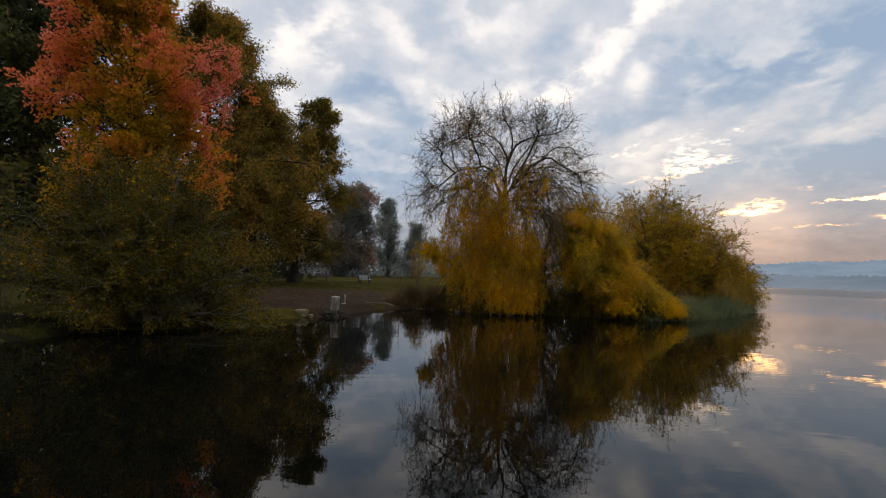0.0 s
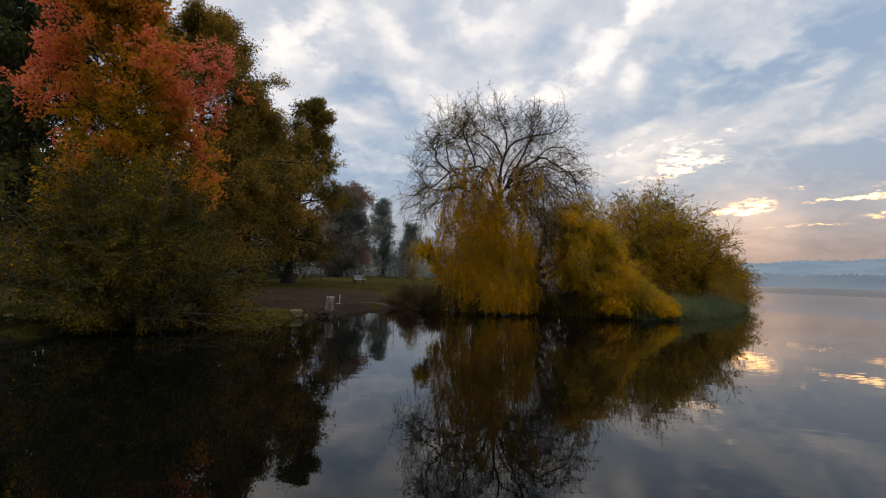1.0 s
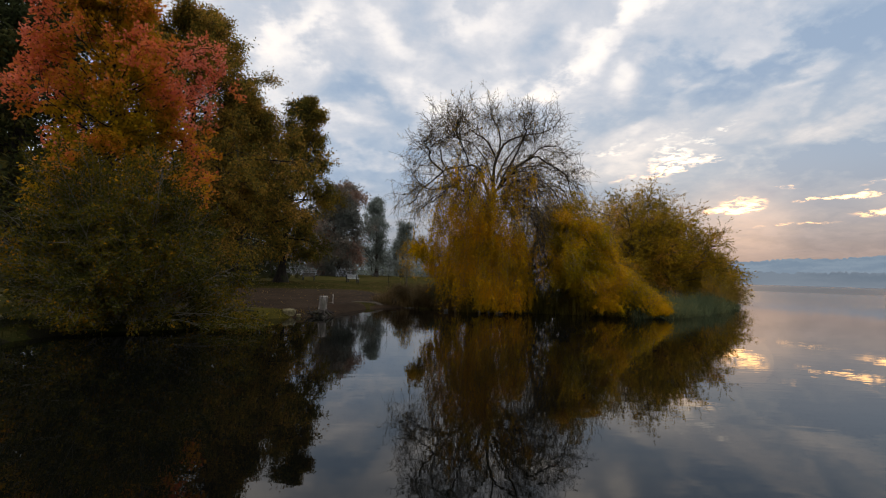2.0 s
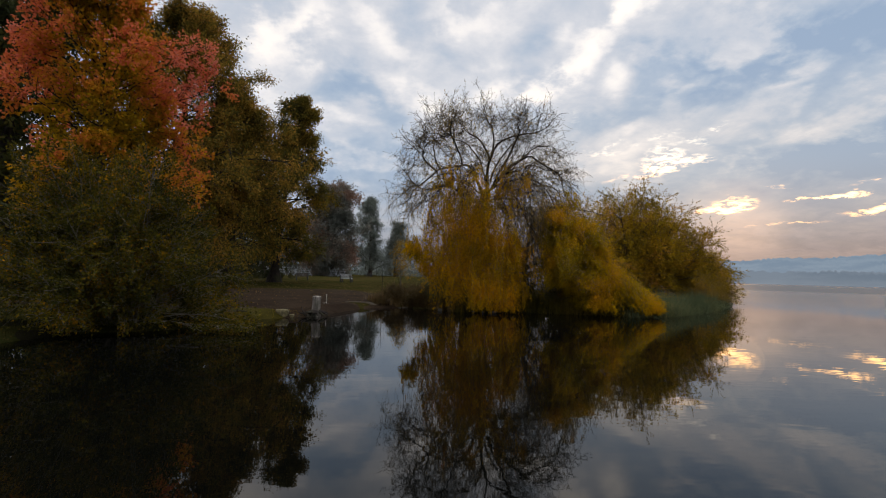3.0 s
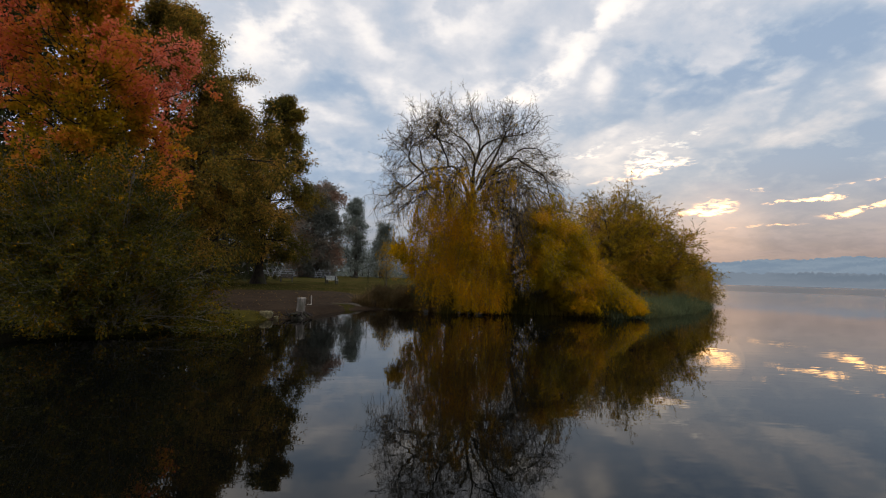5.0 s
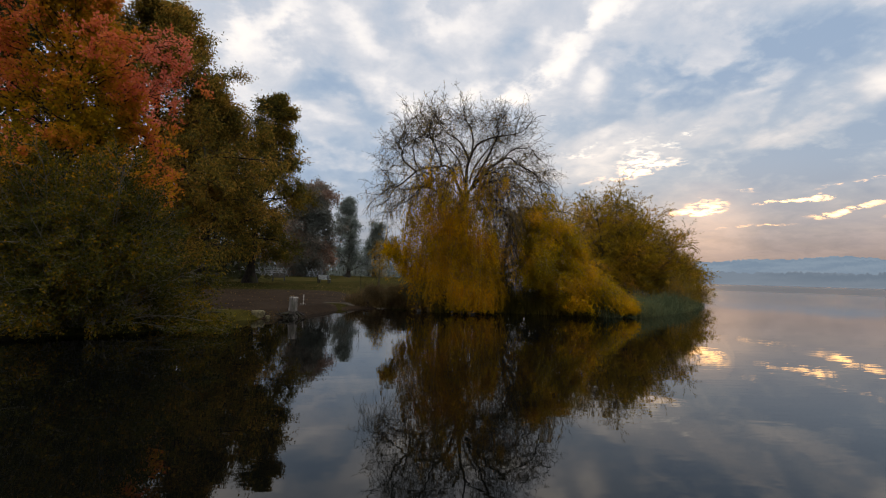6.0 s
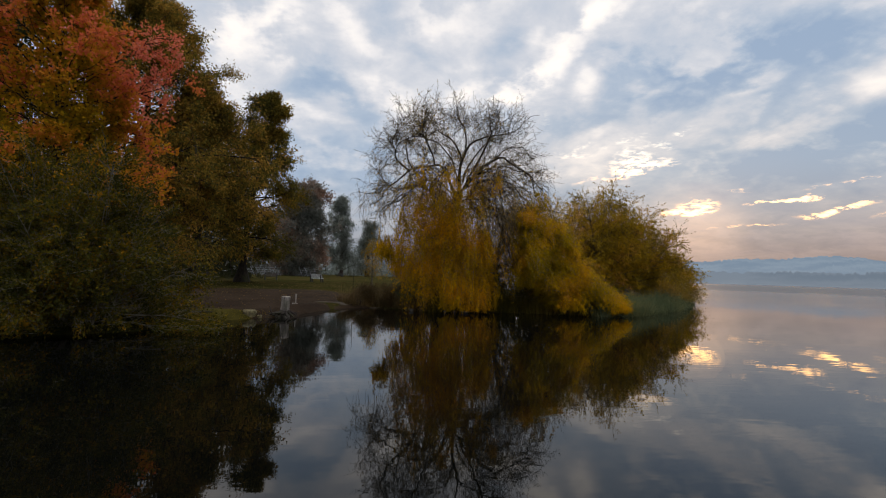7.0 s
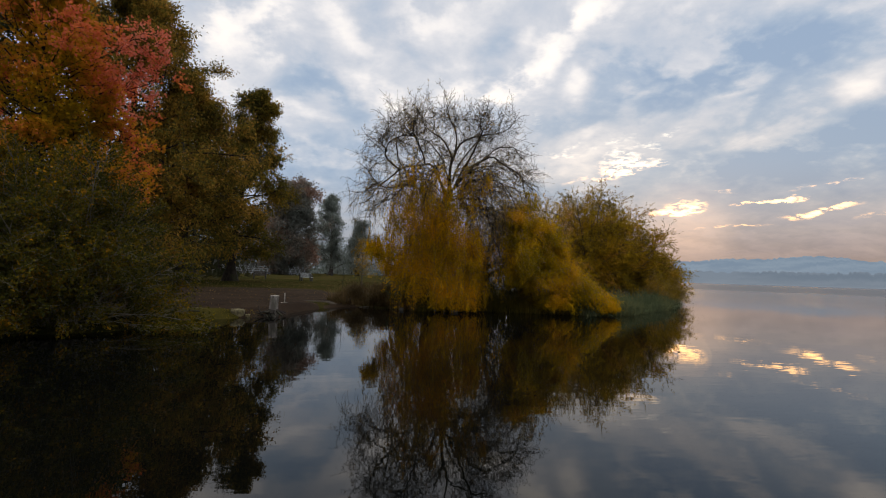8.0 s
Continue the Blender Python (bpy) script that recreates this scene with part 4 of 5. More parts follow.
    part("hanging_twig_work", joined([tubes(strands[:, [0, 3, 6, 9]], 0.004, 0.003, 3), tubes(short[:, [0, 5, 9]], 0.004, 0.003, 3), tubes(bare[:, [0, 2, 5, 9]], 0.005, 0.004, 3)]), MAT_TWIG, root, kind="stuff")
    part("golden_curtain", joined([hair, wisps]), MAT_WILLOW, root, "golden yellow hanging willow leaves")
    part("thin_curtain", rest, MAT_SHRUB, root, "few faded leaves on bare trailing strands")


def build_low_willow():
    rng = np.random.default_rng(52)
    x, y = 5.0, 23.4
    z = height_at(x, y) - 0.1
    root = thing("low_willow", (x, y, z), "spreading willow trailing olive-gold leaves to the water", "tree")
    t = np.linspace(0, 1, 8)
    stem = np.stack([x + 0.3 * t - 0.15 * np.sin(4 * t), y - 0.1 * t, z + 4.4 * t], -1)
    part("trunk", tubes(stem[None], 0.15, 0.07, 8), MAT_BARK_DARK, root, smooth=True)
    m = 26
    az, el = rng.uniform(-70, 60, m), rng.uniform(15, 75, m)
    u = rng.uniform(0.3, 1, m)
    one = grow(np.stack([np.interp(u, t, stem[:, k]) for k in range(3)], -1), polar(az, el), rng.uniform(2.0, 4.6, m), 12, -0.13, 0.06, rng)
    for limb in one:
        part("limb", tubes(limb[None], 0.045, 0.012, 5), MAT_BARK_DARK, root)
    k = 210
    bx, w = 5.3 + 5.0 * rng.uniform(0, 1, k) ** 1.15, rng.normal(-0.2, 1.0, k)
    top = np.interp(bx, [5.3, 5.9, 6.6, 7.5, 8.1, 8.8, 9.8, 10.8], [5.0, 5.5, 5.4, 4.5, 3.2, 2.3, 1.2, 0.55]) * (1 - 0.07 * w ** 2) * rng.uniform(0.7, 1.06, k)
    base = np.interp(bx, [5.3, 6.2, 7.0], [1.9, 1.0, 0.3])
    mid = np.stack([bx, np.interp(bx, [5, 6.5, 8, 10.7], [21.0, 21.1, 21.5, 22.0]) + w * 0.6, np.maximum(0.45, base + (top - base) * rng.uniform(0.0, 1.0, k) ** 0.8)], -1)
    foot, b = bunched(mid, 16, 0.2, 0.2, rng)
    flow = np.stack([rng.uniform(-0.15, 0.75, k), rng.normal(-0.25, 0.4, k), rng.uniform(0.1, 0.45, k)], -1)
    low = np.interp(foot[:, 0], [5.3, 6.4, 7.2], [1.1, 0.7, 0.04])
    long = rng.uniform(0.5, 1.7, k)
    strands, hair = curtain(foot, 34, (0.10, 0.029), rng, long[b] * rng.uniform(0.6, 1.1, len(b)), low, 0.04, 0.10, flow[b], -0.16)
    part("hanging_twig_work", tubes(strands[:, [0, 3, 6, 9]], 0.004, 0.003, 3), MAT_TWIG, root, kind="stuff")
    part("trailing_curtain", hair, MAT_OLIVE, root)
    k = 420
    sx = rng.uniform(4.6, 9.0, k)
    p = np.stack([sx, rng.normal(23.4, 0.6, k), np.interp(sx, [4.6, 6.0, 7.4, 9.0], [3.4, 4.6, 4.6, 3.2]) + rng.normal(0, 0.5, k)], -1)
    bare = grow(p, polar(rng.uniform(0, 360, k), rng.uniform(40, 85, k)), rng.uniform(0.7, 1.6, k), 7, -0.05, 0.12, rng)
    part("bare_twig_work", tubes(bare, 0.008, 0.004, 3), MAT_TWIG, root, kind="stuff")
    # leafless strands that trail between this tree and the next
    q = np.stack([rng.uniform(4.1, 5.8, 420), rng.normal(22.6, 0.5, 420), rng.uniform(2.0, 4.8, 420)], -1)
    hung, few = curtain(q, 5, (0.09, 0.03), rng, rng.uniform(1.0, 3.0, 420), 0.3, 0.02, 0.1)
    part("trailing_twig_work", tubes(hung[:, [0, 3, 6, 9]], 0.006, 0.004, 3), MAT_TWIG_PALE, root, kind="stuff")
    part("faded_leaves", few, MAT_SHRUB, root)
    part("top_foliage", crown_from(bare, 9, 0.3, 1.0, 0.03, 0.09, 0.03, rng), MAT_SHRUB, root)


build_willow()
build_low_willow()

# ---- trees across the lawn; mist put into the far ones' leaf colours ----
MISTY = "misty trees beyond the lawn"
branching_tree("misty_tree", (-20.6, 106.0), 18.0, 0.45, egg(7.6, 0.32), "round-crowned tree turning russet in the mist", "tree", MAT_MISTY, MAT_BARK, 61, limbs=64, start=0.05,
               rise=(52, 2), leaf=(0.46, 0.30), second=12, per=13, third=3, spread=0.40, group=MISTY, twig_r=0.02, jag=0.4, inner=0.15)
branching_tree("poplar_tree", (-14.7, 128.0), 20.4, 0.4, cone(6.4, 0.12, 0.30, 0.8), "upright grey-green poplar in the mist", "tree", MAT_POPLAR_HAZE, MAT_BARK, 62, limbs=50, start=0.05,
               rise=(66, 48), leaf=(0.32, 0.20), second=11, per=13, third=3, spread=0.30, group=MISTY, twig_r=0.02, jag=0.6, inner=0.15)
branching_tree("misty_tree", (-8.2, 132.0), 14.4, 0.4, cone(6.0, 0.1, 0.35, 0.8), "small-crowned tree pale in the mist", "tree", MAT_POPLAR_HAZE, MAT_BARK, 63, limbs=40, start=0.06,
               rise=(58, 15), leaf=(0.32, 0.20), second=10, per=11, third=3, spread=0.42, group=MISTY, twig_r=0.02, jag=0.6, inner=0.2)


def wood_row(name, az, d, tall, wide, mat, seed, label):
    """A wood that closes the lawn: rows of crowns, too far to tell apart."""
    rng = np.random.default_rng(seed)
    bits, wood = [], []
    for a, r, h in zip(az + rng.normal(0, 0.5, len(az)), d[0] + (d[1] - d[0]) * rng.uniform(0, 1, len(az)), tall[0] + (tall[1] - tall[0]) * rng.uniform(0, 1, len(az))):
        cx, cy = r * math.sin(radians(a)), r * math.cos(radians(a))
        m = 370
        q = unit(rng.normal(0, 1, (m, 3))) * rng.uniform(0.25, 1, (m, 1)) ** 0.5
        p = np.array([cx, cy, h * 0.5]) + q * np.array([wide, wide, h * 0.5]) * (1 + 0.22 * np.sin(q @ rng.normal(0, 4, 3))[:, None])
        p[:, 2] = np.maximum(p[:, 2], 0.4)
        bits.append(leaves(p, rng.normal(0, 1, (m, 3)), 0.62, 0.42, rng))
        low = np.column_stack([cx + rng.normal(0, wide * 0.8, m // 3), cy + rng.normal(0, 2.0, m // 3), 0.2 + 4.2 * rng.uniform(0, 1, m // 3) ** 1.5])
        bits.append(leaves(low, rng.normal(0, 1, low.shape), 0.9, 0.6, rng))
        wood.append(tubes(np.array([[[cx, cy, 0], [cx, cy, h * 0.4], [cx + 0.3, cy, h * 0.8]]]), 0.2, 0.05, 5))
    ob = part(name, joined(bits), mat)
    tagged(ob, label, "woods", kind="stuff")
    part("trunk_row", joined(wood), MAT_BARK, ob, kind="stuff")


wood_row("misty_wood", np.linspace(-52, 9, 84), (150, 185), (11, 15), 3.2, MAT_POPLAR_HAZE, 66, "grey-green wood closing the lawn, pale with mist put into its colour")
wood_row("dark_wood", np.linspace(-50, -12.5, 42), (112, 135), (10, 17), 3.0, MAT_WOOD_HAZE, 67, "dusky wood behind the lawn in thin mist")
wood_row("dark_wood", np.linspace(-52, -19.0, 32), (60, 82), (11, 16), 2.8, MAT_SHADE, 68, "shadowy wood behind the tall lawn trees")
branching_tree("small_tree", (-1.95, 38.5), 3.7, 0.06, egg(0.9, 0.5), "small young tree with orange-yellow leaves and pale stem", "tree", MAT_SHRUB, MAT_TWIG_PALE, 71, limbs=26, start=0.25,
               rise=(50, 10), leaf=(0.09, 0.06), second=4, per=3, third=2, spread=0.08)


# ---- plants of the shore ----
def blades(at, tall, wide, lean, rng, droop=0.35):
    """Grass or reed blades: each a bent, tapering strip standing at its place."""
    n = len(at)
    patchy = 0.72 + 0.38 * wavy(at[:, 0], at[:, 1], 2.2, 17) + 0.25 * wavy(at[:, 0], at[:, 1], 6.0, 18)
    tall = np.broadcast_to(tall, (n,)) * rng.uniform(0.45, 1.25, n) * np.clip(patchy, 0.3, 1.3)
    a = rng.uniform(0, 2 * np.pi, n)
    out = np.stack([np.cos(a), np.sin(a), 0 * a], -1)
    side = np.stack([-np.sin(a), np.cos(a), 0 * a], -1)
    turn = rng.uniform(0, np.pi, (n, 1))
    side = side * np.cos(turn) + out * np.sin(turn) * 0.6
    tilt = rng.normal(0, lean, (n, 1))
    w = np.broadcast_to(wide, (n,))[:, None] * rng.uniform(0.7, 1.2, (n, 1))
    up = np.array([0, 0, 1.0])
    rows = []
    for s, k in ((0.0, 1.0), (0.5, 0.8), (1.0, 0.12)):
        c = at + up * (tall[:, None] * s * (1 - droop * s * np.abs(tilt))) + out * tall[:, None] * tilt * s * s
        rows += [c - side * w * k * 0.5, c + side * w * k * 0.5]
    v = np.stack(rows, 1).reshape(-1, 3)
    b = (np.arange(n) * 6)[:, None]
    f = np.concatenate([b + np.array([[0, 1, 3, 2]]), b + np.array([[2, 3, 5, 4]])], 0)
    return v, f


def strip(line, n, inner, outer, rng):
    """n places beside a shoreline, from inner to outer metres inland of it, standing on the ground."""
    line = np.array(line)
    seg = np.linalg.norm(np.diff(line, axis=0), axis=1)
    s = rng.uniform(0, seg.sum(), n)
    cum = np.concatenate([[0], np.cumsum(seg)])
    i = np.clip(np.searchsorted(cum, s) - 1, 0, len(seg) - 1)
    d = (line[i + 1] - line[i]) / seg[i][:, None]
    p = line[i] + d * (s - cum[i])[:, None] + np.stack([-d[:, 1], d[:, 0]], -1) * rng.uniform(inner, outer, n)[:, None]
    return np.column_stack([p, np.maximum(height(p[:, 0], p[:, 1]), -0.15) - 0.02])


def growth(name, geometry, mat, label, category):
    return tagged(part(name, geometry, mat), label, category, kind="stuff")


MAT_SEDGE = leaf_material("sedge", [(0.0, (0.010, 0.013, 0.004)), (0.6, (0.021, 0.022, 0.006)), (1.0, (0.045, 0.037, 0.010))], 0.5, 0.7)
MAT_WEED = leaf_material("withered_weeds", [(0.0, (0.050, 0.036, 0.018)), (0.6, (0.125, 0.082, 0.034)), (1.0, (0.27, 0.18, 0.08))], 0.5, 0.8)
MAT_FRINGE = leaf_material("yellowed_grass", [(0.0, (0.085, 0.062, 0.010)), (0.6, (0.20, 0.135, 0.014)), (1.0, (0.38, 0.23, 0.025))], 0.5, 0.9)
rng = np.random.default_rng(81)
reeds = strip([(8.8, 20.7)] + [(10.7, 21.3)] + SHORE_SPIT[:3], 7000, -0.8, 0.9, rng)
growth("reed_bed", blades(reeds, 1.5 * np.interp(wavy(reeds[:, 0], reeds[:, 1], 1.1, 23), [-0.9, 0.9], [0.45, 1.25]), 0.034, 1.15, rng), MAT_REED,
       "grey-green reeds standing along the water's edge", "reeds")
growth("bank_grass", blades(strip(SHORE_NEAR[12:], 5500, -0.1, 1.1, rng), 0.95, 0.03, 0.6, rng), MAT_GRASS, "long olive grass hanging over the bank", "grass")
growth("dry_weeds", blades(strip([(-2.3, 22.5)] + SHORE_NEAR[10:13], 3400, 0.0, 1.3, rng), 0.95, 0.022, 1.0, rng), MAT_WEED, "tall dry brown weeds on the bank", "weeds")
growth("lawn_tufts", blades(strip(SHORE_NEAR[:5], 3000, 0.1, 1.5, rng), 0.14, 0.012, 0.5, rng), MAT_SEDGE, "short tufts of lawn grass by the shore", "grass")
growth("bank_fringe", blades(strip(SHORE_NEAR[4:8], 2800, -0.05, 0.5, rng), 0.16, 0.016, 0.8, rng), MAT_FRINGE, "yellow-green grass fringe at the waterline", "grass")
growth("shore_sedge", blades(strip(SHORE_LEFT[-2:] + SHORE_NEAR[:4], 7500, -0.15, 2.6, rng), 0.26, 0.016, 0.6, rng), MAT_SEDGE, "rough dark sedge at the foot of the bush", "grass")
far = np.column_stack([rng.uniform(-28, 4, 15000), rng.uniform(26, 62, 15000), np.zeros(15000)])
far = far[inland(far[:, 0], far[:, 1]) > 0.5]
far = far[((far[:, 0] + 9.4) / 8.2) ** 2 + ((far[:, 1] - 25.5) / 10.5) ** 2 > 0.9]
far[:, 2] = height(far[:, 0], far[:, 1])
growth("lawn_grass", blades(far, 0.09, 0.03, 0.5, rng), MAT_TUFT, "short autumn lawn grass under the trees", "grass")


def scatter_leaves():
    """Fallen leaves over the bank and the lawn."""
    n = 2200
    p = np.column_stack([rng.uniform(-16, 3, n), rng.uniform(14, 48, n), np.zeros(n)])
    p = p[inland(p[:, 0], p[:, 1]) > 0.15]
    p[:, 2] = height(p[:, 0], p[:, 1]) + 0.045
    w = rng.normal(0, 1, p.shape)
    w[:, 2] *= 0.15
    v, f = leaves(p, w, 0.06, 0.045, rng, 0.1)
    growth("fallen_leaves", (v, f), MAT_DRY, "scattered brown fallen leaves on the earth", "leaves")


scatter_leaves()


def bush_small(name, x, y, r, tall, mat, label, seed, leaf=(0.07, 0.03)):
    shrub(name, (x, y), r, r * 0.8, tall, label, "shrub", mat, MAT_TWIG, seed, stems=26, leaf=leaf, second=6, third=4, per=6, up=(20, 85), sag=-0.02, stem_r=0.012, bottom=0.15)


bush_small("low_shrub", -12.9, 13.6, 2.0, 2.3, MAT_DARK, "dark green shrub on the grassy shore", 89)
bush_small("low_shrub", -0.1, 23.0, 1.1, 0.65, MAT_WEED, "low brown tangle of twigs and dry leaves", 82)
bush_small("low_shrub", 0.9, 22.6, 0.8, 1.05, MAT_REED, "low grey-green shrub beneath the willow", 83)
bush_small("low_shrub", -1.5, 23.6, 0.9, 0.6, MAT_WEED, "low brown tangle of twigs on the bank", 84)
bush_small("low_shrub", 4.9, 22.6, 1.2, 1.5, MAT_BUSH, "dark green undergrowth beside the willow trunk", 85)
bush_small("low_shrub", 6.3, 22.1, 1.2, 1.3, MAT_BUSH, "dark green undergrowth under trailing willow", 86)
bush_small("low_shrub", 19.3, 31.0, 1.6, 1.8, MAT_SHRUB, "dark bushy growth at the spit's end over the water", 87)
bush_small("low_shrub", 19.9, 31.6, 1.3, 1.8, MAT_SHRUB, "trailing willow shoots over the water at the spit", 90, (0.15, 0.04))
bush_small("low_shrub", 17.6, 29.0, 1.6, 1.9, MAT_SHRUB, "dark bushy growth behind the reeds", 88)


def sapling(x, y, tall, seed):
    r = np.random.default_rng(seed)
    z = height_at(x, y)
    root = thing("sapling", (x, y, z), "thin leafless sapling on the bank", "sapling")
    stem = grow(np.array([[x, y, z - 0.05]]), np.array([[0.05, 0, 1.0]]), [tall], 8, 0.0, 0.06, r)
    part("stem", tubes(stem, 0.018, 0.006, 5), MAT_BARK_DARK, root)
    q, d, s, _ = along(stem, 9, 0.3, 1.0, r)
    side = unit(np.cross(d, r.normal(0, 1, d.shape)))
    part("twig_work", tubes(grow(q, d + side * 0.8, r.uniform(0.2, 0.5, 9), 5, 0.02, 0.1, r), 0.008, 0.003, 3), MAT_BARK_DARK, root, kind="stuff")


sapling(-2.15, 23.9, 1.9, 91)
sapling(-1.1, 24.2, 1.4, 92)


# ---- things on the bank ----
MAT_STUMP = bark_material("weathered_stump", (0.095, 0.080, 0.070), (0.31, 0.27, 0.235), 11.0)
MAT_ROOT = bark_material("wet_root", (0.018, 0.014, 0.012), (0.055, 0.042, 0.034), 9.0)
MAT_CUT = plain("sawn_wood", (0.36, 0.31, 0.25), 0.8, 14.0)
MAT_ROCK = plain("mossy_stone", (0.14, 0.115, 0.055), 0.95, 7.0, 0.6)
MAT_PALE_STONE = plain("pale_stone", (0.11, 0.10, 0.085), 0.85, 9.0)
MAT_STAKE = plain("bleached_wood", (0.34, 0.31, 0.27), 0.8, 9.0)
MAT_BENCH = plain("weathered_plank", (0.060, 0.050, 0.040), 0.75, 7.0)
MAT_BENCH_PALE = plain("pale_grey_plank", (0.55, 0.56, 0.55), 0.6, 7.0)
MAT_IRON = plain("dark_cast_iron", (0.035, 0.035, 0.037), 0.5, 12.0)
MAT_WHITE = plain("faded_white_paint", (0.31, 0.325, 0.335), 0.7, 6.0)


def ring_stack(rows, sides, seed, wob):
    """A lumpy upright body from rows of (centre x, y, z, radius), closed at both ends."""
    r = np.random.default_rng(seed)
    ang = np.linspace(0, 2 * np.pi, sides, endpoint=False)
    lump = 1 + wob * (np.sin(2 * ang + r.uniform(0, 6)) + 0.7 * np.sin(3 * ang + r.uniform(0, 6)) + 0.5 * np.sin(5 * ang + r.uniform(0, 6)))
    v = []
    for x, y, z, rad in rows:
        k = rad * lump * (1 + r.normal(0, wob * 0.35, sides))
        v.append(np.stack([x + k * np.cos(ang), y + k * np.sin(ang), z + r.normal(0, wob * 0.08, sides)], -1))
    v.append(np.repeat(np.array([rows[-1][:3]]), sides, 0))
    v = np.stack(v)
    i = np.arange(v.shape[0] * sides).reshape(v.shape[0], sides)
    nx = np.roll(i, -1, 1)
    return v.reshape(-1, 3), np.stack([i[:-1], nx[:-1], nx[1:], i[1:]], -1).reshape(-1, 4)


def build_stump():
    r = np.random.default_rng(101)
    x, y = -3.95, 17.55
    root = thing("tree_stump", (x, y, 0.0), "grey weathered tree stump with bare roots at the water's edge", "stump")
    part("trunk", ring_stack([(x, y, -0.2, 0.22), (x, y, 0.05, 0.19), (x, y, 0.14, 0.175), (x, y, 0.26, 0.162), (x + 0.01, y, 0.42, 0.155), (x + 0.015, y, 0.58, 0.160), (x + 0.02, y, 0.70, 0.165), (x + 0.02, y, 0.735, 0.158)], 28, 5, 0.06),
         MAT_STUMP, root, smooth=True)
    part("cut_face", ring_stack([(x + 0.02, y, 0.728, 0.142), (x + 0.02, y, 0.742, 0.140)], 24, 6, 0.06), MAT_CUT, root)
    for a in (0, 30, 60, 90, 125, 160, 185, 205, 225, 245, 265, 285, 305, 330):
        a = a + r.normal(0, 8)
        d = polar(np.array([a]), np.array([-12.0]))
        p = np.array([[x, y, 0.24]]) + d * 0.13
        path = grow(p, d + np.array([[0, 0, -0.5]]), [r.uniform(0.25, 0.45)], 8, 0.02, 0.16, r)
        part("root", tubes(path, 0.06, 0.014, 6), MAT_ROOT, root, smooth=True)


def lump(name, x, y, z, rx, ry, tall, mat, label, category, seed, top=0.35, group=""):
    r = np.random.default_rng(seed)
    bm = bmesh.new()
    bmesh.ops.create_icosphere(bm, subdivisions=2, radius=1.0)
    k = r.uniform(0, 6.28, 6)
    for v in bm.verts:
        c = v.co
        s = 1 + 0.14 * math.sin(3.1 * c.x + k[0]) + 0.12 * math.sin(4.3 * c.y + k[1]) + 0.10 * math.sin(5.2 * c.z + k[2]) + 0.06 * math.sin(9 * c.x + 7 * c.y + k[3])
        h = min(c.z * s, top + 0.08 * math.sin(6 * c.x + k[4]))
        s *= r.uniform(0.86, 1.12)
        v.co = Vector((c.x * s * rx, c.y * s * ry, (h + 0.45 + r.normal(0, 0.04)) * tall))
    me = bpy.data.meshes.new(name)
    bm.to_mesh(me)
    bm.free()
    me.materials.append(mat)
    ob = new(name, me)
    ob.matrix_basis = pose(x, y, z - 0.12 * tall, 0, 0, r.uniform(0, 360))
    return tagged(ob, label, category, group)


build_stump()
lump("boulder", -5.0, 16.95, 0.10, 0.27, 0.2, 0.26, MAT_ROCK, "flat-topped mossy boulder at the waterline", "rock", 111)
lump("rock", -4.68, 17.0, 0.03, 0.10, 0.09, 0.10, MAT_ROCK, "small wet stone at the waterline", "rock", 112)


def root_tangle(x, y):
    r = np.random.default_rng(113)
    root = thing("root_clump", (x, y, 0.0), "dark tangled roots and driftwood beside the stump", "roots")
    for k in range(16):
        p = np.array([[x + r.normal(0, 0.14), y + r.normal(0, 0.08), r.uniform(0.0, 0.10)]])
        d = polar(np.array([r.uniform(0, 360)]), np.array([r.uniform(-5, 60)]))
        part("root", tubes(grow(p, d, [r.uniform(0.15, 0.36)], 8, -0.2, 0.24, r), r.uniform(0.02, 0.045), 0.01, 6), MAT_ROOT, root, smooth=True)


root_tangle(-4.3, 17.3)
lump("rock", -5.4, 16.5, 0.02, 0.09, 0.08, 0.07, MAT_ROCK, "small mossy stone at the waterline", "rock", 114)
for q, (x, y) in enumerate(((2.62, 20.72), (2.95, 20.62), (3.12, 20.74), (2.2, 20.75), (0.75, 21.25))):
    lump("pebble", x, y, 0.03, 0.07 + 0.015 * (q % 3), 0.06, 0.08, MAT_PALE_STONE, "pale washed stone at the willow's foot", "stone", 120 + q, 0.6, "pale stones under the willow")
lump("rock", -10.9, 12.2, 0.25, 0.14, 0.11, 0.12, MAT_ROCK, "small stone in the grass by the shore", "rock", 131)


def build_log(x, y, long, r, turn, seed, label):
    """A weathered length of wood lying half in the mud, with the stub of a branch."""
    g = np.random.default_rng(seed)
    z = max(height_at(x, y), 0.0) + r * 0.4
    root = thing("driftwood_log", (x, y, z), label, "driftwood", "driftwood along the waterline")
    d = np.array([math.cos(radians(turn)), math.sin(radians(turn)), 0.0])
    path = grow(np.array([[x, y, z]]) - d[None] * long / 2, d[None], [long], 9, 0.0, 0.05, g)
    path[:, :, 2] = z + g.normal(0, r * 0.15, 9)
    part("log", tubes(path, r, r * 0.6, 8), MAT_BARK if seed % 2 else MAT_ROOT, root, smooth=True)
    stub = grow(path[:, 5], np.array([[d[1], -d[0], 0.8]]), [long * 0.16], 5, 0.0, 0.1, g)
    part("branch_stub", tubes(stub, r * 0.45, r * 0.2, 6), MAT_ROOT, root, smooth=True)


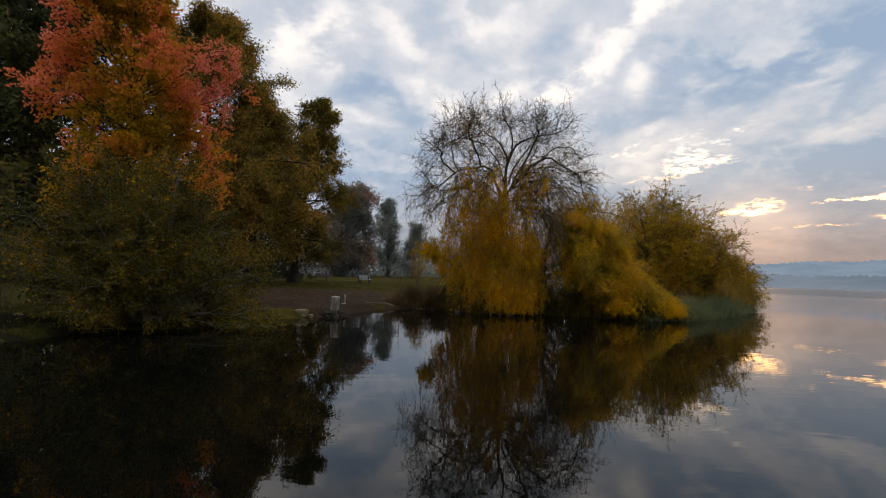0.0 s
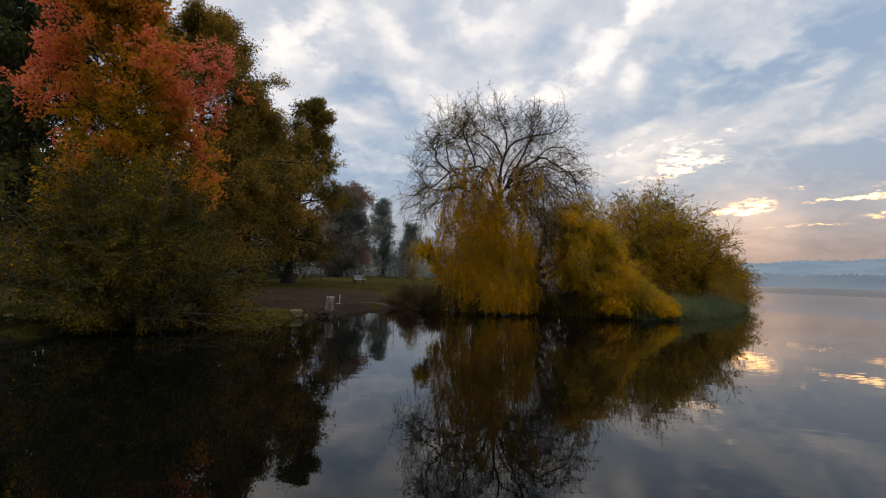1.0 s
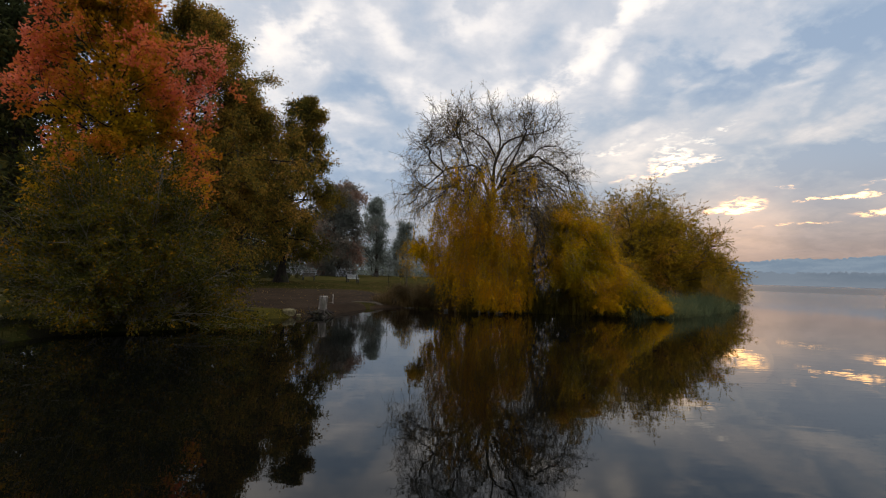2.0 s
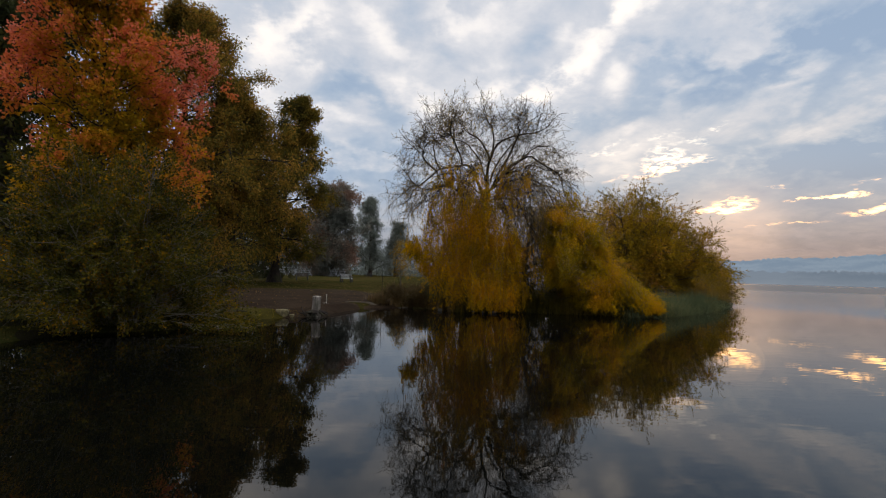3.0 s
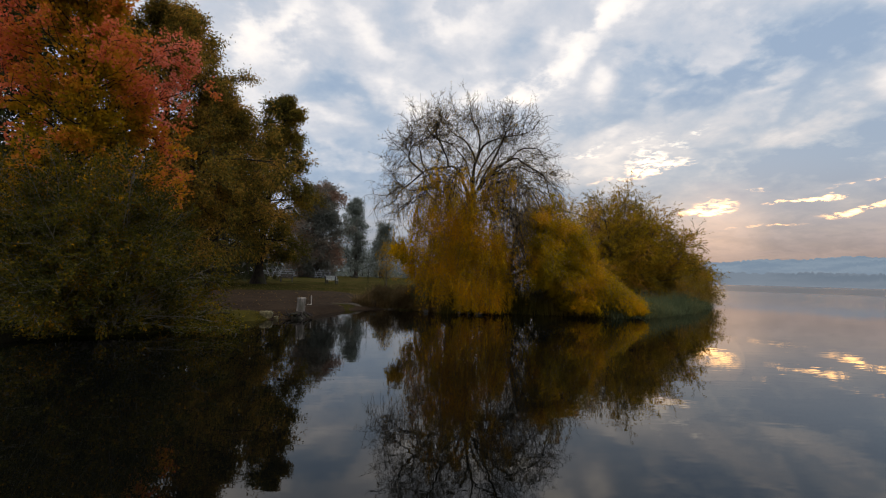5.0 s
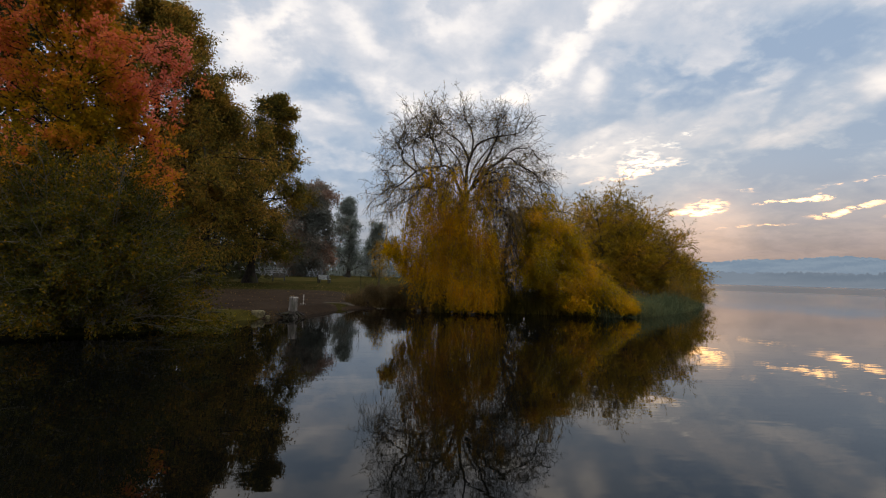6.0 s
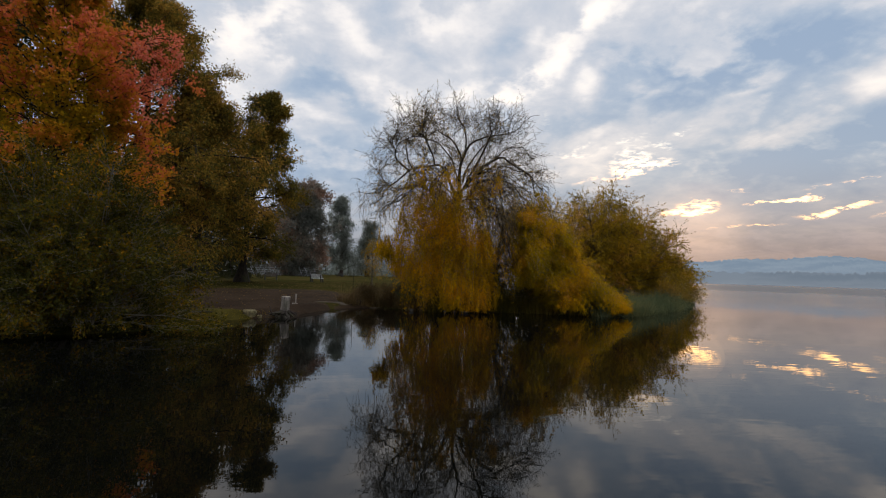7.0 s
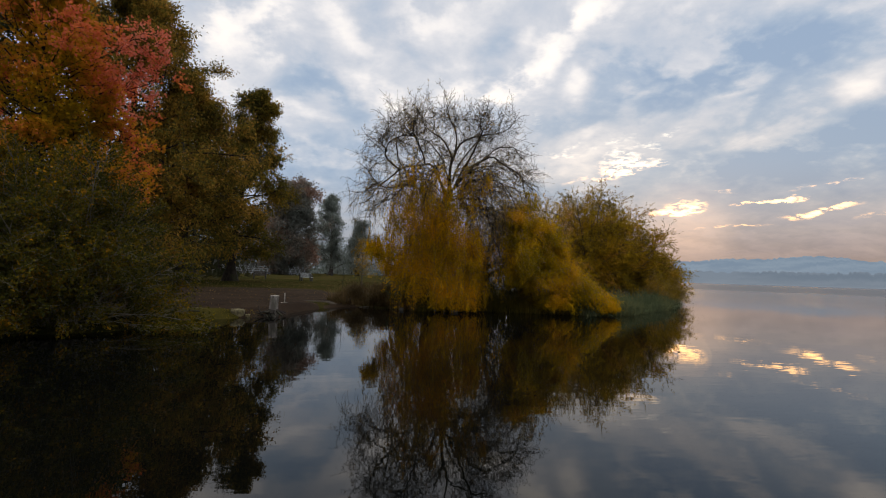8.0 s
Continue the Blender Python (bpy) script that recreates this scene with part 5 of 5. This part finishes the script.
def bar(size, at, turn=(0, 0, 0), bevel=0.006):
    """A bevelled plank or bar as a bmesh, in place."""
    bm = bmesh.new()
    bmesh.ops.create_cube(bm, size=1.0)
    for v in bm.verts:
        v.co = Vector((v.co.x * size[0], v.co.y * size[1], v.co.z * size[2]))
    bmesh.ops.bevel(bm, geom=bm.edges[:], offset=min(bevel, min(size) * 0.3), segments=1, affect="EDGES")
    bm.transform(pose(*at, *turn))
    return bm


build_log(-2.7, 22.1, 1.5, 0.035, 40, 141, "thin bleached branch washed up at the waterline")
build_log(-6.35, 16.1, 0.8, 0.055, 20, 142, "dark wet log lying at the mossy waterline")


def build_stake():
    x, y = -4.19, 20.6
    z = height_at(x, y)
    root = thing("marker_stake", (x, y, z), "thin pale stake standing on a short plank", "stake")
    part("stake", bar((0.035, 0.035, 0.46), (x - 0.02, y, z + 0.22)), MAT_STAKE, root)
    part("plank", bar((0.36, 0.16, 0.06), (x, y, z + 0.025), (0, 2, 8)), MAT_STAKE, root)


build_stake()


def build_bench(mat, label):
    """A park bench at the origin, its front towards -y."""
    root = thing("park_bench", (0, 0, 0), label, "bench", "park benches on the lawn")
    for k in range(3):
        part("seat_slat", bar((1.5, 0.13, 0.04), (0, -0.18 + 0.15 * k, 0.44 - 0.01 * k)), mat, root)
    for k in range(3):
        part("back_slat", bar((1.5, 0.035, 0.125), (0, 0.22 + 0.035 * k, 0.56 + 0.145 * k), (-12, 0, 0)), mat, root)
    for s in (-1, 1):
        side = part("side_frame", bar((0.11, 0.11, 0.46), (s * 0.66, -0.2, 0.22)), MAT_IRON, root)
        part("rear_leg", bar((0.11, 0.09, 0.92), (s * 0.66, 0.235, 0.44), (-8, 0, 0)), MAT_IRON, side)
        part("arm_rest", bar((0.06, 0.50, 0.05), (s * 0.66, -0.02, 0.64)), MAT_IRON, side)
        part("arm_post", bar((0.05, 0.05, 0.22), (s * 0.66, -0.22, 0.54)), MAT_IRON, side)
    return root


def set_down(ob, x, y, turn):
    ob.matrix_basis = pose(x, y, height_at(x, y) - 0.01, 0, 0, turn)


pale = build_bench(MAT_BENCH_PALE, "pale grey-backed park bench with dark iron sides on the lawn")
dark = build_bench(MAT_BENCH, "dark weathered wooden park bench on the lawn under trees")
for x, y, turn in ((-19.2, 49.0, 12), (-25.5, 62.0, 20), (-13.3, 113.0, -30)):
    copy_thing(dark, pose(x, y, height_at(x, y) - 0.01, 0, 0, turn))
set_down(pale, -9.1, 55.3, 158)
set_down(dark, -15.0, 58.3, 8)


def build_frame():
    """A slatted white folding frame, leaning: two rails with rungs, a prop and a foot bar."""
    root = thing("slatted_frame", (0, 0, 0), "faded white slatted folding frame standing on the lawn", "frame", "white slatted frames on the far lawn")
    for s in (-1, 1):
        part("rail", bar((0.06, 0.06, 2.2), (s * 0.55, 0.1, 0.96), (0, -24, 0)), MAT_WHITE, root)
        part("prop", bar((0.05, 0.05, 1.5), (s * 0.55, -0.2, 0.70), (0, 28, 0)), MAT_WHITE, root)
    for k in range(4):
        part("rung", bar((1.25, 0.05, 0.06), (-0.5 + 0.30 * k + 0.1, 0.05, 0.35 + 0.42 * k)), MAT_WHITE, root)
    return root


white = build_frame()
spots = [(-33.6, 95.0, 20), (-32.2, 96.5, -25), (-28.6, 95.0, 15), (-26.9, 97.0, 200), (-25.4, 96.0, 10), (-24.2, 98.0, 170), (-19.0, 99.0, 30),
         (-17.6, 101.0, -15), (-37.0, 96.0, 40)]
for x, y, turn in spots[1:]:
    copy_thing(white, pose(x, y, height_at(x, y) - 0.02, 0, 0, turn))
set_down(white, *spots[0])


def duckweed():
    """Small floating leaves at the left-hand shore."""
    n = 700
    p = np.column_stack([rng.normal(-9.9, 0.8, n), rng.normal(9.3, 0.3, n), np.full(n, 0.006)])
    w = rng.normal(0, 1, p.shape)
    w[:, 2] = 0
    growth("floating_weed", leaves(p, w, 0.035, 0.03, rng, 0.05), MAT_SEDGE, "floating green weed by the shore", "water plants")


duckweed()
